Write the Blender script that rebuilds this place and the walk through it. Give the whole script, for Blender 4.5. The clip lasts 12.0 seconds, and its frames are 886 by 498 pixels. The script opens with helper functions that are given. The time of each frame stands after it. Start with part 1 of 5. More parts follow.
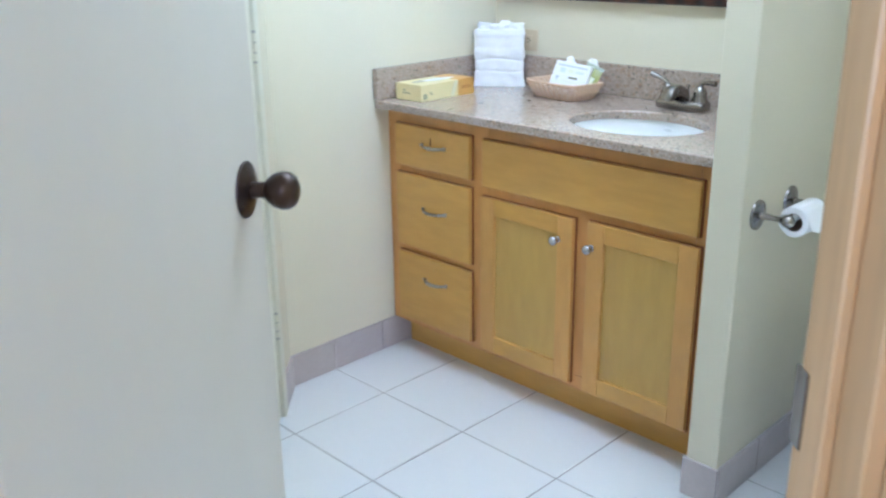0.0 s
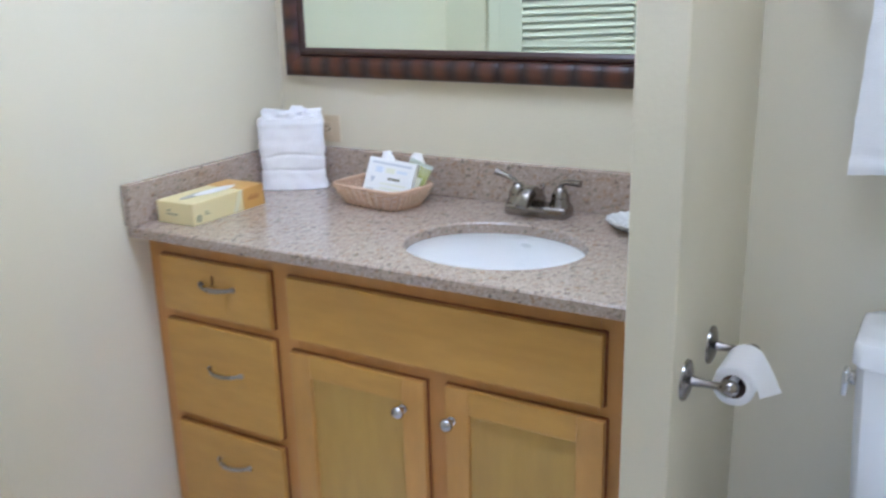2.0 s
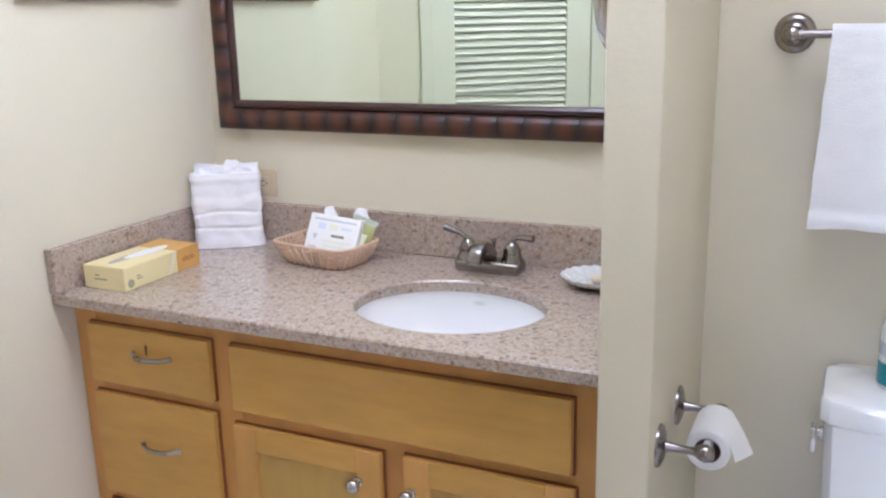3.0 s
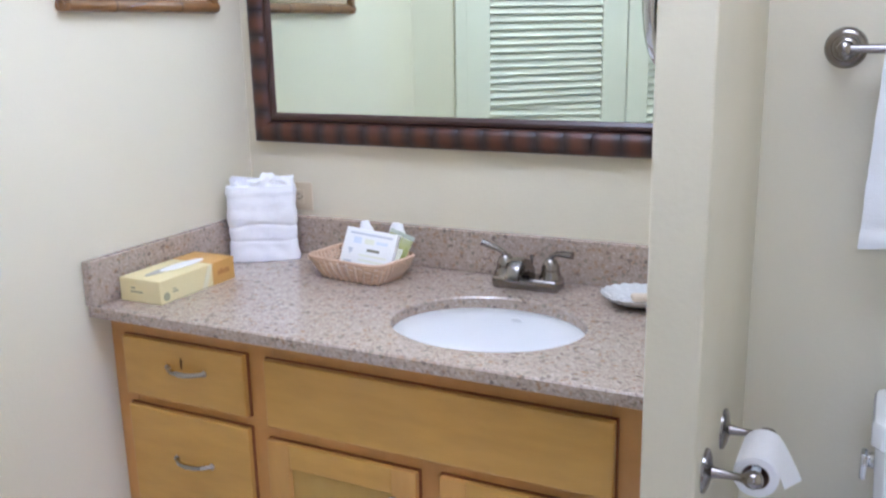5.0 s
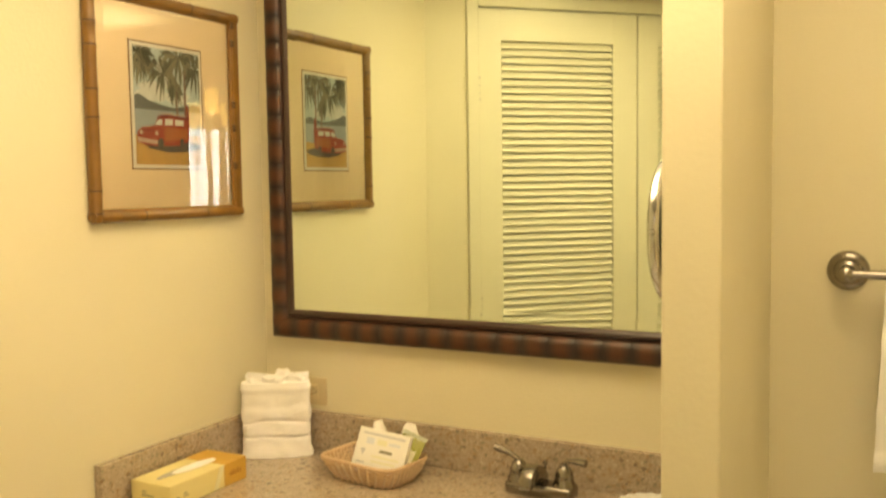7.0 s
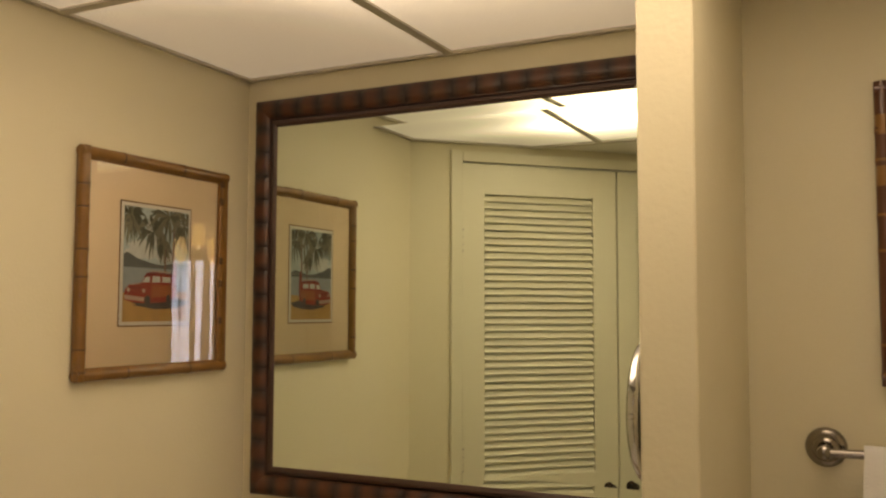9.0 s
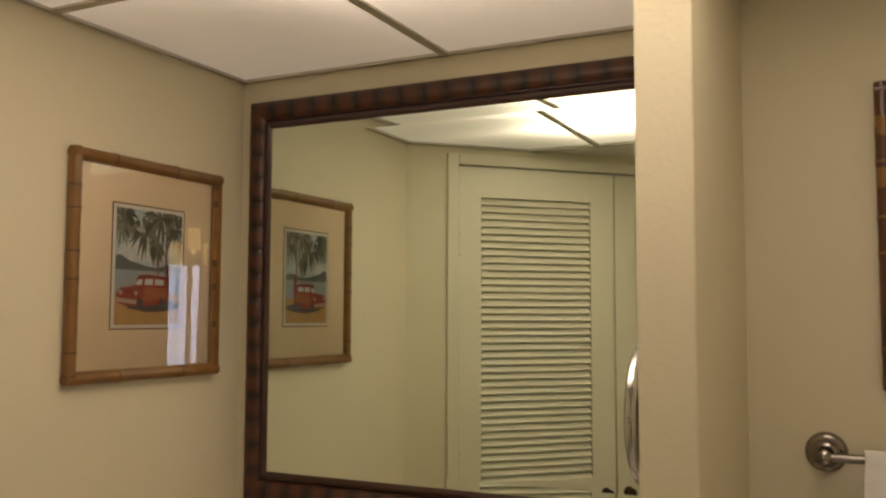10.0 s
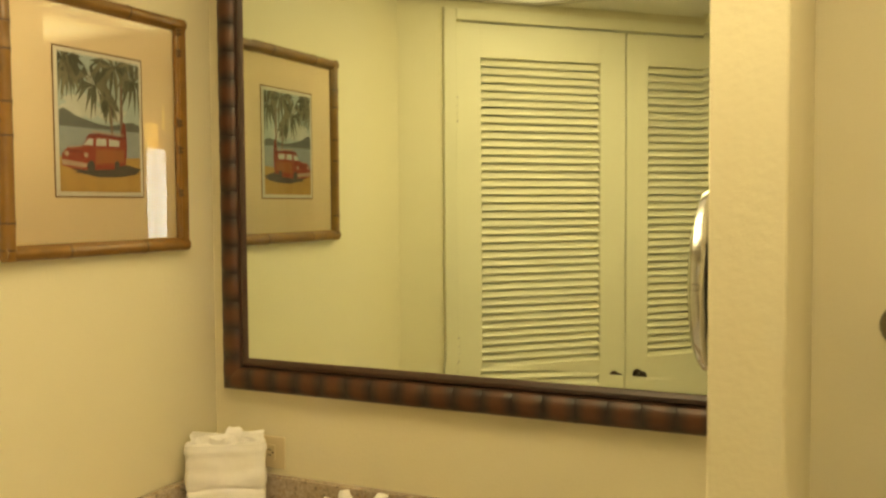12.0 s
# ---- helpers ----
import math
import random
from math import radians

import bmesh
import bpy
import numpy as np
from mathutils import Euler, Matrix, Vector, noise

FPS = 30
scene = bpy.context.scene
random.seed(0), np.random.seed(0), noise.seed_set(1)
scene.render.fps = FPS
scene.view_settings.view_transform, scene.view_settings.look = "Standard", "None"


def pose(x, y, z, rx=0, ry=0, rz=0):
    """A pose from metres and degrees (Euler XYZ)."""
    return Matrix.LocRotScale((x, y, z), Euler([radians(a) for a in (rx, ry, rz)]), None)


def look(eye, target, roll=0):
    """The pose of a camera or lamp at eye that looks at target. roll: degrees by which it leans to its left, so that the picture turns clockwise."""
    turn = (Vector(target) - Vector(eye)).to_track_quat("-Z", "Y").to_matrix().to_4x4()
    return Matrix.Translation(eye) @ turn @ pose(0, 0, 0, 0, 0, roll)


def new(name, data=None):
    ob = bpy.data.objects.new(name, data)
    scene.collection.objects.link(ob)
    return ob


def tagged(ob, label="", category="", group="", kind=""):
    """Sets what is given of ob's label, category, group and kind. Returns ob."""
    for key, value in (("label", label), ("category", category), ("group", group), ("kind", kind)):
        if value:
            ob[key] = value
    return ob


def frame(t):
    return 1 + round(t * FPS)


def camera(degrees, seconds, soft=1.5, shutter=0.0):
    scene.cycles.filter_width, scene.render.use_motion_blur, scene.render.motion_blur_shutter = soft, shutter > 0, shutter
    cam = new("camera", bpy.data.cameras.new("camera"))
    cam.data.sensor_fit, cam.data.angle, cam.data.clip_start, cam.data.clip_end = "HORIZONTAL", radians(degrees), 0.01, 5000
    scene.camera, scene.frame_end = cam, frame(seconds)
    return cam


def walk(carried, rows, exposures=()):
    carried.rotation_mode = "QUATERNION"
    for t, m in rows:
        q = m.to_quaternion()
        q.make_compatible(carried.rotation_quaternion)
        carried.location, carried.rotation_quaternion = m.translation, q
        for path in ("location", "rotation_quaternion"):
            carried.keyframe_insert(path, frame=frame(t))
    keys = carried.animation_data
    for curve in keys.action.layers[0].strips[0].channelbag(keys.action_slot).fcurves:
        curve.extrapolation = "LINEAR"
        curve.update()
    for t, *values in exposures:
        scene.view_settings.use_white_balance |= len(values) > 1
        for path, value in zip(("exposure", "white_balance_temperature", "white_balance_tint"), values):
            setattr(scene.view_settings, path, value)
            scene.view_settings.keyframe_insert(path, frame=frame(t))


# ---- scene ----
cam = camera(52.6, 12.0, soft=2.3, shutter=0.5)
PATH = [
    (0, (2.112, -2.365, 1.316), (0.77, -1.035, 0.659), -0.8),
    (0.5, (1.933, -2.237, 1.328), (0.677, -0.835, 0.649), -2.2),
    (1, (1.793, -2.074, 1.343), (0.588, -0.601, 0.729), -2.2),
    (1.5, (1.683, -1.952, 1.354), (0.575, -0.39, 0.777), -1.4),
    (2, (1.596, -1.872, 1.364), (0.622, -0.226, 0.78), -1.5),
    (2.5, (1.528, -1.837, 1.376), (0.686, -0.102, 0.844), -1.0),
    (3, (1.495, -1.832, 1.386), (0.676, -0.079, 0.881), -1.3),
    (4.8, (1.46, -1.818, 1.383), (0.595, -0.084, 0.886), -1.0),
    (5, (1.464, -1.818, 1.389), (0.589, -0.085, 0.91), -1.2),
    (5.5, (1.461, -1.816, 1.404), (0.567, -0.079, 0.975), -1.1),
    (6, (1.457, -1.821, 1.435), (0.556, -0.068, 1.097), -0.6),
    (6.5, (1.458, -1.823, 1.473), (0.565, -0.049, 1.235), -0.3),
    (7, (1.473, -1.829, 1.504), (0.5515, -0.06, 1.359), -0.85),
    (7.5, (1.484, -1.846, 1.551), (0.581, -0.062, 1.505), -0.6),
    (7.7, (1.484, -1.851, 1.567), (0.583, -0.065, 1.558), -0.6),
    (9.3, (1.484, -1.851, 1.58), (0.601, -0.063, 1.733), 0.2),
    (9.5, (1.483, -1.845, 1.58), (0.601, -0.056, 1.738), 0.2),
    (10, (1.478, -1.831, 1.575), (0.598, -0.041, 1.725), 0.2),
    (10.5, (1.454, -1.806, 1.563), (0.581, -0.011, 1.683), 0.3),
    (11, (1.421, -1.758, 1.542), (0.579, 0.055, 1.592), 0.2),
    (11.5, (1.376, -1.696, 1.531), (0.559, 0.129, 1.513), -0.8),
    (12, (1.326, -1.598, 1.524), (0.472, 0.208, 1.428), -0.4),
]
EXPOSURES = [
    (0.0, 1.15, 4330, 9),
    (0.5, 1.24, 4520, 15),
    (1.0, 1.06, 4400, 16),
    (1.5, 0.88, 4480, 17),
    (2.0, 0.75, 4560, 18),
    (2.5, 0.86, 4860, 25),
    (3.0, 0.88, 4860, 24),
    (5.0, 0.88, 4620, 23),
    (5.5, 0.93, 5680, 27),
    (6.0, 0.93, 6360, 27),
    (6.5, 0.79, 11300, 19),
    (7.0, 0.65, 12400, 9),
    (7.5, 0.58, 12700, 6),
    (9.5, -0.64, 8200, 24),
    (10.0, -0.65, 7900, 23),
    (10.5, -0.67, 8500, 20),
    (11.0, -0.41, 9600, 10),
    (11.5, 0.11, 13800, 3),
    (12.0, 0.28, 13700, 2),
]
walk(cam, [(t, look(eye, target, roll)) for t, eye, target, roll in PATH], EXPOSURES)

# ---- world and lights ----
world = bpy.data.worlds.new("sky")
scene.world = world
world.use_nodes = True
wn = world.node_tree
sky = wn.nodes.new("ShaderNodeTexSky")
sky.sky_type = "NISHITA"
sky.sun_disc = False
sky.sun_elevation, sky.sun_rotation = radians(50), radians(200)
wn.links.new(sky.outputs[0], wn.nodes["Background"].inputs[0])
wn.nodes["Background"].inputs[1].default_value = 0.12

R2 = math.sqrt(0.5)
CEIL = 2.178      # luminous ceiling over the vanity
COUNTER = 0.845
TOILET_WALL = -0.115


def uv(u, v):
    """Plan place from the diagonal axes of the entry: u into the room, v to the right."""
    return ((v - u) * R2, (v + u) * R2)


def lamp(name, kind, m, watts, colour, size=0.1, size_y=0.1):
    data = bpy.data.lights.new(name, kind)
    data.energy, data.color = watts, colour
    if kind == "AREA":
        data.shape, data.size, data.size_y = "RECTANGLE", size, size_y
    elif kind == "POINT":
        data.shadow_soft_size = size
    ob = new(name, data)
    ob.matrix_world = m
    return ob


# ---- materials ----


def shader(name, colour=(0.5, 0.5, 0.5), rough=0.5, metal=0.0, spots=0.0, spot_scale=4.0, grain=0.0, grain_scale=90.0,
           bump=0.0, bump_scale=150.0, stretch=(1, 1, 1), second=None, each=0.0, coat=0.0, sheen=0.0, spec=0.5, wear=0.07):
    """A plain surface with stains at a large scale, grain at a small one, and fine relief."""
    m = bpy.data.materials.new(name)
    m.use_nodes = True
    t = m.node_tree
    p = t.nodes["Principled BSDF"]
    p.inputs["Roughness"].default_value, p.inputs["Metallic"].default_value = rough, metal
    p.inputs["Coat Weight"].default_value, p.inputs["Sheen Weight"].default_value = coat, sheen
    p.inputs["Specular IOR Level"].default_value = spec
    co = t.nodes.new("ShaderNodeTexCoord")
    mp = t.nodes.new("ShaderNodeMapping")
    mp.inputs["Scale"].default_value = stretch
    t.links.new(co.outputs["Object"], mp.inputs[0])
    where = mp.outputs[0]
    if each:
        info = t.nodes.new("ShaderNodeObjectInfo")
        add = t.nodes.new("ShaderNodeVectorMath")
        mul = t.nodes.new("ShaderNodeVectorMath")
        mul.operation = "SCALE"
        mul.inputs["Scale"].default_value = 7.0
        t.links.new(info.outputs["Random"], mul.inputs[0])
        t.links.new(mp.outputs[0], add.inputs[0])
        t.links.new(mul.outputs[0], add.inputs[1])
        where = add.outputs[0]

    def cloud(scale, detail):
        n = t.nodes.new("ShaderNodeTexNoise")
        n.inputs["Scale"].default_value, n.inputs["Detail"].default_value = scale, detail
        t.links.new(where, n.inputs["Vector"])
        return n.outputs["Fac"]

    def mix(a, b, fac, kind="MIX"):
        x = t.nodes.new("ShaderNodeMix")
        x.data_type, x.blend_type = "RGBA", kind
        for slot, value in ((6, a), (7, b), (0, fac)):
            if hasattr(value, "links"):
                t.links.new(value, x.inputs[slot])
            elif slot:
                x.inputs[slot].default_value = (*value, 1)
            else:
                x.inputs[0].default_value = value
        return x.outputs[2]

    def span(value, low, high, lo=0.3, hi=0.7):
        r = t.nodes.new("ShaderNodeMapRange")
        r.inputs[1].default_value, r.inputs[2].default_value, r.inputs[3].default_value, r.inputs[4].default_value = lo, hi, low, high
        t.links.new(value, r.inputs[0])
        return r.outputs[0]

    dark = second or tuple(c * 0.6 for c in colour)
    out = mix(colour, dark, span(cloud(spot_scale, 4), 0, spots) if spots else 0.0)
    if grain:
        out = mix(out, tuple(c * 0.45 for c in colour), span(cloud(grain_scale, 6), 0, grain))
    if each:
        out = mix(out, tuple(c * 0.7 for c in colour), span(info.outputs["Random"], 0, each, 0, 1))
    t.links.new(out, p.inputs["Base Color"])
    t.links.new(span(cloud(spot_scale * 3, 3), max(rough - wear, 0.02), min(rough + wear, 1)), p.inputs["Roughness"])
    if bump:
        b = t.nodes.new("ShaderNodeBump")
        b.inputs["Strength"].default_value, b.inputs["Distance"].default_value = bump, 0.004
        t.links.new(cloud(bump_scale, 3), b.inputs["Height"])
        t.links.new(b.outputs[0], p.inputs["Normal"])
    m["ends"] = 0
    return m


def banded(name, mid, ends, along, reach, rough=0.35):
    """A finish that runs from one colour at a piece's middle to another at its two ends."""
    m = shader(name, mid, rough, spots=0.5, spot_scale=25, each=0.35, coat=0.08)
    t = m.node_tree
    p = t.nodes["Principled BSDF"]
    old = p.inputs["Base Color"].links[0].from_socket
    co = t.nodes.new("ShaderNodeTexCoord")
    sep = t.nodes.new("ShaderNodeSeparateXYZ")
    t.links.new(co.outputs["Object"], sep.inputs[0])
    ab = t.nodes.new("ShaderNodeMath")
    ab.operation = "ABSOLUTE"
    t.links.new(sep.outputs[along], ab.inputs[0])
    r = t.nodes.new("ShaderNodeMapRange")
    r.inputs[1].default_value, r.inputs[2].default_value = reach * 0.25, reach
    t.links.new(ab.outputs[0], r.inputs[0])
    x = t.nodes.new("ShaderNodeMix")
    x.data_type = "RGBA"
    x.inputs[7].default_value = (*ends, 1)
    t.links.new(r.outputs[0], x.inputs[0])
    t.links.new(old, x.inputs[6])
    t.links.new(x.outputs[2], p.inputs["Base Color"])
    return m


def granite(name):
    m = bpy.data.materials.new(name)
    m.use_nodes = True
    t = m.node_tree
    p = t.nodes["Principled BSDF"]
    p.inputs["Roughness"].default_value, p.inputs["IOR"].default_value = 0.05, 1.6
    co = t.nodes.new("ShaderNodeTexCoord")
    last = None
    for scale, stops in ((230, ((0.0, (0.22, 0.17, 0.135)), (0.08, (0.30, 0.235, 0.185)), (0.20, (0.36, 0.290, 0.23)), (0.60, (0.40, 0.330, 0.265)), (0.86, (0.445, 0.365, 0.30)), (1.0, (0.53, 0.46, 0.39)))),
                         (420, ((0.0, (0.21, 0.155, 0.115)), (0.30, (0.38, 0.29, 0.22)), (1.0, (0.50, 0.41, 0.325))))):
        v = t.nodes.new("ShaderNodeTexVoronoi")
        v.inputs["Scale"].default_value = scale
        t.links.new(co.outputs["Object"], v.inputs["Vector"])
        sep = t.nodes.new("ShaderNodeSeparateColor")
        t.links.new(v.outputs["Color"], sep.inputs[0])
        r = t.nodes.new("ShaderNodeValToRGB")
        r.color_ramp.elements[0].position, r.color_ramp.elements[0].color = stops[0][0], (*stops[0][1], 1)
        r.color_ramp.elements[1].position, r.color_ramp.elements[1].color = stops[-1][0], (*stops[-1][1], 1)
        for at, c in stops[1:-1]:
            r.color_ramp.elements.new(at).color = (*c, 1)
        t.links.new(sep.outputs[0], r.inputs[0])
        if last is None:
            last = r.outputs[0]
        else:
            x = t.nodes.new("ShaderNodeMix")
            x.data_type = "RGBA"
            x.inputs[0].default_value = 0.35
            t.links.new(last, x.inputs[6])
            t.links.new(r.outputs[0], x.inputs[7])
            last = x.outputs[2]
    for spread, low, fleck in ((150, 0.91, (0.30, 0.17, 0.07)), (140, 0.93, (0.17, 0.17, 0.12)), (115, 0.945, (0.06, 0.045, 0.036))):
        v = t.nodes.new("ShaderNodeTexVoronoi")
        v.inputs["Scale"].default_value = spread
        t.links.new(co.outputs["Object"], v.inputs["Vector"])
        sep = t.nodes.new("ShaderNodeSeparateColor")
        t.links.new(v.outputs["Color"], sep.inputs[0])
        r = t.nodes.new("ShaderNodeMapRange")
        r.inputs[1].default_value, r.inputs[2].default_value, r.inputs[4].default_value = low, low + 0.04, 0.5
        t.links.new(sep.outputs[1], r.inputs[0])
        x = t.nodes.new("ShaderNodeMix")
        x.data_type = "RGBA"
        x.inputs[7].default_value = (*fleck, 1)
        t.links.new(r.outputs[0], x.inputs[0])
        t.links.new(last, x.inputs[6])
        last = x.outputs[2]
    t.links.new(last, p.inputs["Base Color"])
    return m


def pane(name):
    m = bpy.data.materials.new(name)
    m.use_nodes = True
    t = m.node_tree
    clear, gloss, mix = (t.nodes.new("ShaderNodeBsdf" + k) for k in ("Transparent", "Glossy", "Transparent"))
    mix = t.nodes.new("ShaderNodeMixShader")
    fr = t.nodes.new("ShaderNodeFresnel")
    fr.inputs[0].default_value = 1.5
    gloss.inputs["Roughness"].default_value = 0.0
    t.links.new(fr.outputs[0], mix.inputs[0])
    t.links.new(clear.outputs[0], mix.inputs[1])
    t.links.new(gloss.outputs[0], mix.inputs[2])
    t.links.new(mix.outputs[0], t.nodes["Material Output"].inputs[0])
    return m


def diffuser(name, x0, x1, tubes, strength, above=0.11):
    """Milky acrylic whose emission paints in the glow of tubes along x from x0 to x1 at the given y."""
    m = bpy.data.materials.new(name)
    m.use_nodes = True
    t = m.node_tree
    p = t.nodes["Principled BSDF"]
    p.inputs["Base Color"].default_value, p.inputs["Roughness"].default_value = (0.62, 0.60, 0.55, 1), 0.5
    p.inputs["Emission Color"].default_value = (1.0, 0.94, 0.80, 1)
    co = t.nodes.new("ShaderNodeTexCoord")
    sep = t.nodes.new("ShaderNodeSeparateXYZ")
    t.links.new(co.outputs["Object"], sep.inputs[0])

    def op(kind, a, b=None):
        n = t.nodes.new("ShaderNodeMath")
        n.operation = kind
        for slot, value in ((0, a), (1, b)):
            if hasattr(value, "links"):
                t.links.new(value, n.inputs[slot])
            elif value is not None:
                n.inputs[slot].default_value = value
        return n.outputs[0]

    def lean(axis, at):
        u = op("SUBTRACT", sep.outputs[axis], at)
        return op("DIVIDE", u, op("SQRT", op("ADD", op("MULTIPLY", u, u), above * above)))

    along = op("MULTIPLY", op("SUBTRACT", lean(0, x0), lean(0, x1)), 0.5)
    total = None
    for y in tubes:
        across = op("MULTIPLY", op("SUBTRACT", lean(1, y - 0.03), lean(1, y + 0.03)), 0.5)
        total = across if total is None else op("ADD", total, across)
    lit = op("ADD", op("MULTIPLY", op("MULTIPLY", along, total), strength), strength * 0.007)
    t.links.new(lit, p.inputs["Emission Strength"])
    v = t.nodes.new("ShaderNodeTexVoronoi")
    v.inputs["Scale"].default_value = 160
    bump = t.nodes.new("ShaderNodeBump")
    bump.inputs["Strength"].default_value, bump.inputs["Distance"].default_value = 0.25, 0.003
    t.links.new(co.outputs["Object"], v.inputs["Vector"])
    t.links.new(v.outputs["Distance"], bump.inputs["Height"])
    t.links.new(bump.outputs[0], p.inputs["Normal"])
    return m


def glow(name, colour, strength):
    m = bpy.data.materials.new(name)
    m.use_nodes = True
    p = m.node_tree.nodes["Principled BSDF"]
    p.inputs["Base Color"].default_value = (*colour, 1)
    p.inputs["Emission Color"].default_value, p.inputs["Emission Strength"].default_value = (*colour, 1), strength
    return m


PAINT = shader("wall_paint", (0.705, 0.65, 0.488), 0.55, spots=0.10, spot_scale=2.2, bump=0.13, bump_scale=130)
PAINT_ROUGH = shader("wall_paint_textured", (0.705, 0.65, 0.488), 0.5, spots=0.10, spot_scale=2.2, bump=0.22, bump_scale=85)
PAINT_TRIM = shader("trim_paint", (0.71, 0.68, 0.54), 0.40, spots=0.10, spot_scale=5, bump=0.08, bump_scale=60)
PAINT_SLAT = shader("slat_paint", (0.71, 0.68, 0.54), 0.45, spots=0.08, spot_scale=5)
PAINT_DOOR = shader("door_paint", (0.64, 0.605, 0.52), 0.42, spots=0.14, spot_scale=2.5, bump=0.08, bump_scale=40, stretch=(1, 1, 0.3))
PAINT_CEIL = shader("ceiling_paint", (0.74, 0.72, 0.66), 0.7, spots=0.12, spot_scale=3, bump=0.5, bump_scale=90)
PLENUM = shader("plenum_board", (0.30, 0.28, 0.25), 0.9, spots=0.3, spot_scale=5)
TBAR = shader("ceiling_bar_metal", (0.55, 0.52, 0.46), 0.4, 0.2, spots=0.2, spot_scale=20)
TILE = shader("floor_tile", (0.72, 0.71, 0.70), 0.24, wear=0.02, spots=0.05, spot_scale=1.6, grain=0.03, grain_scale=60, bump=0.06, bump_scale=30, each=0.12)
GROUT = shader("grout", (0.36, 0.34, 0.32), 0.85, spots=0.5, spot_scale=8, bump=0.4)
BASETILE = shader("base_tile", (0.52, 0.46, 0.44), 0.35, spots=0.25, spot_scale=12, grain=0.12, each=0.14)
MAPLE = shader("maple_front", (0.62, 0.345, 0.076), 0.36, spots=0.45, spot_scale=2.6, second=(0.49, 0.275, 0.066), grain=0.28, grain_scale=26, stretch=(1, 5, 0.35), each=0.10, coat=0.2)
MAPLE_FLAT = shader("maple_flat_front", (0.62, 0.36, 0.066), 0.36, spots=0.5, spot_scale=4, second=(0.48, 0.275, 0.060), grain=0.25, grain_scale=26, stretch=(0.35, 5, 1.4), each=0.08, coat=0.2)
MAPLE_PANEL = shader("maple_panel", (0.53, 0.345, 0.070), 0.36, spots=0.5, spot_scale=3, second=(0.45, 0.27, 0.085), grain=0.2, grain_scale=26, stretch=(1.2, 5, 0.3), coat=0.2)
MAPLE_EDGE = shader("maple_frame", (0.60, 0.310, 0.074), 0.4, spots=0.5, spot_scale=5, second=(0.44, 0.205, 0.052), grain=0.3, grain_scale=26, stretch=(1, 5, 0.4), coat=0.15)
# reddish edge stain, darkened to carry the shadow line round the fronts
MAPLE_STAIN_SHADE = shader("maple_stained_shaded_edge", (0.24, 0.080, 0.026), 0.5, spots=0.4, spot_scale=20)
MAPLE_MARK = shader("maple_mark", (0.16, 0.07, 0.02), 0.6, spots=0.6, spot_scale=60)
JAMBWOOD = shader("jamb_wood", (0.47, 0.295, 0.125), 0.45, spots=0.5, spot_scale=3, second=(0.38, 0.22, 0.085), grain=0.3, grain_scale=22, stretch=(1, 4, 0.3))
GRANITE = granite("granite")
OVERFLOW = shader("overflow_rim", (0.66, 0.66, 0.65), 0.3)
PORCELAIN = shader("porcelain", (0.86, 0.86, 0.85), 0.10, coat=0.5)
SHELL = shader("shell_glaze", (0.70, 0.70, 0.68), 0.25, spots=0.15, spot_scale=30)
NICKEL = shader("brushed_nickel", (0.30, 0.275, 0.25), 0.20, 1.0, spots=0.06, spot_scale=6)
CHROME = shader("chrome", (0.60, 0.60, 0.59), 0.12, 1.0)
PEWTER = shader("pewter", (0.50, 0.49, 0.50), 0.13, 1.0, spots=0.06, spot_scale=6)
BRONZE = shader("oil_rubbed_bronze", (0.040, 0.028, 0.022), 0.33, 0.7, spots=0.6, spot_scale=30, second=(0.075, 0.045, 0.028))
TERRY = shader("white_terry", (0.86, 0.855, 0.85), 0.95, spots=0.08, spot_scale=20, bump=0.5, bump_scale=420, sheen=0.4)
PAPER = shader("tissue_paper", (0.82, 0.81, 0.80), 0.9, bump=0.25, bump_scale=200)
CARDTUBE = shader("card_tube", (0.16, 0.10, 0.07), 0.9)
MIRROR = shader("mirror_silver", (0.79, 0.88, 0.79), 0.012, 1.0)
MIRROR.node_tree.links.remove(MIRROR.node_tree.nodes["Principled BSDF"].inputs["Roughness"].links[0])
MIRROR.node_tree.nodes["Principled BSDF"].inputs["Roughness"].default_value = 0.0
FRAME_BASE = shader("frame_espresso", (0.045, 0.018, 0.013), 0.35, spots=0.4, spot_scale=30, coat=0.25)
FRAME_SEG = banded("frame_tortoise", (0.090, 0.028, 0.012), (0.010, 0.007, 0.007), 0, 0.029, 0.45)
BAMBOO = shader("bamboo_gilt", (0.245, 0.112, 0.024), 0.35, spots=0.6, spot_scale=18, second=(0.13, 0.056, 0.013), grain=0.3, grain_scale=40, coat=0.3)
BAMBOO_NODE = shader("bamboo_node", (0.10, 0.045, 0.015), 0.4, spots=0.5, spot_scale=40)
BAMBOO_DARK = shader("bamboo_dark", (0.11, 0.035, 0.015), 0.35, spots=0.5, spot_scale=20, coat=0.3)
BAMBOO_GOLD = shader("bamboo_gold", (0.27, 0.13, 0.038), 0.35, spots=0.5, spot_scale=20)
MATBOARD = shader("mat_board", (0.83, 0.69, 0.51), 0.9, spots=0.08, spot_scale=9, bump=0.15, bump_scale=300)
PRINT_WHITE = shader("print_border", (0.75, 0.73, 0.68), 0.8)
PANE = pane("picture_glass")
PANEL = diffuser("acrylic_diffuser", 0.52, 1.12, (-0.63, -0.95), 42, 0.12)
PANEL_SMALL = diffuser("acrylic_diffuser_small", 1.25, 1.75, (-0.72, -0.90), 29)
SOAP = shader("soap", (0.66, 0.55, 0.40), 0.5, spots=0.3, spot_scale=30)
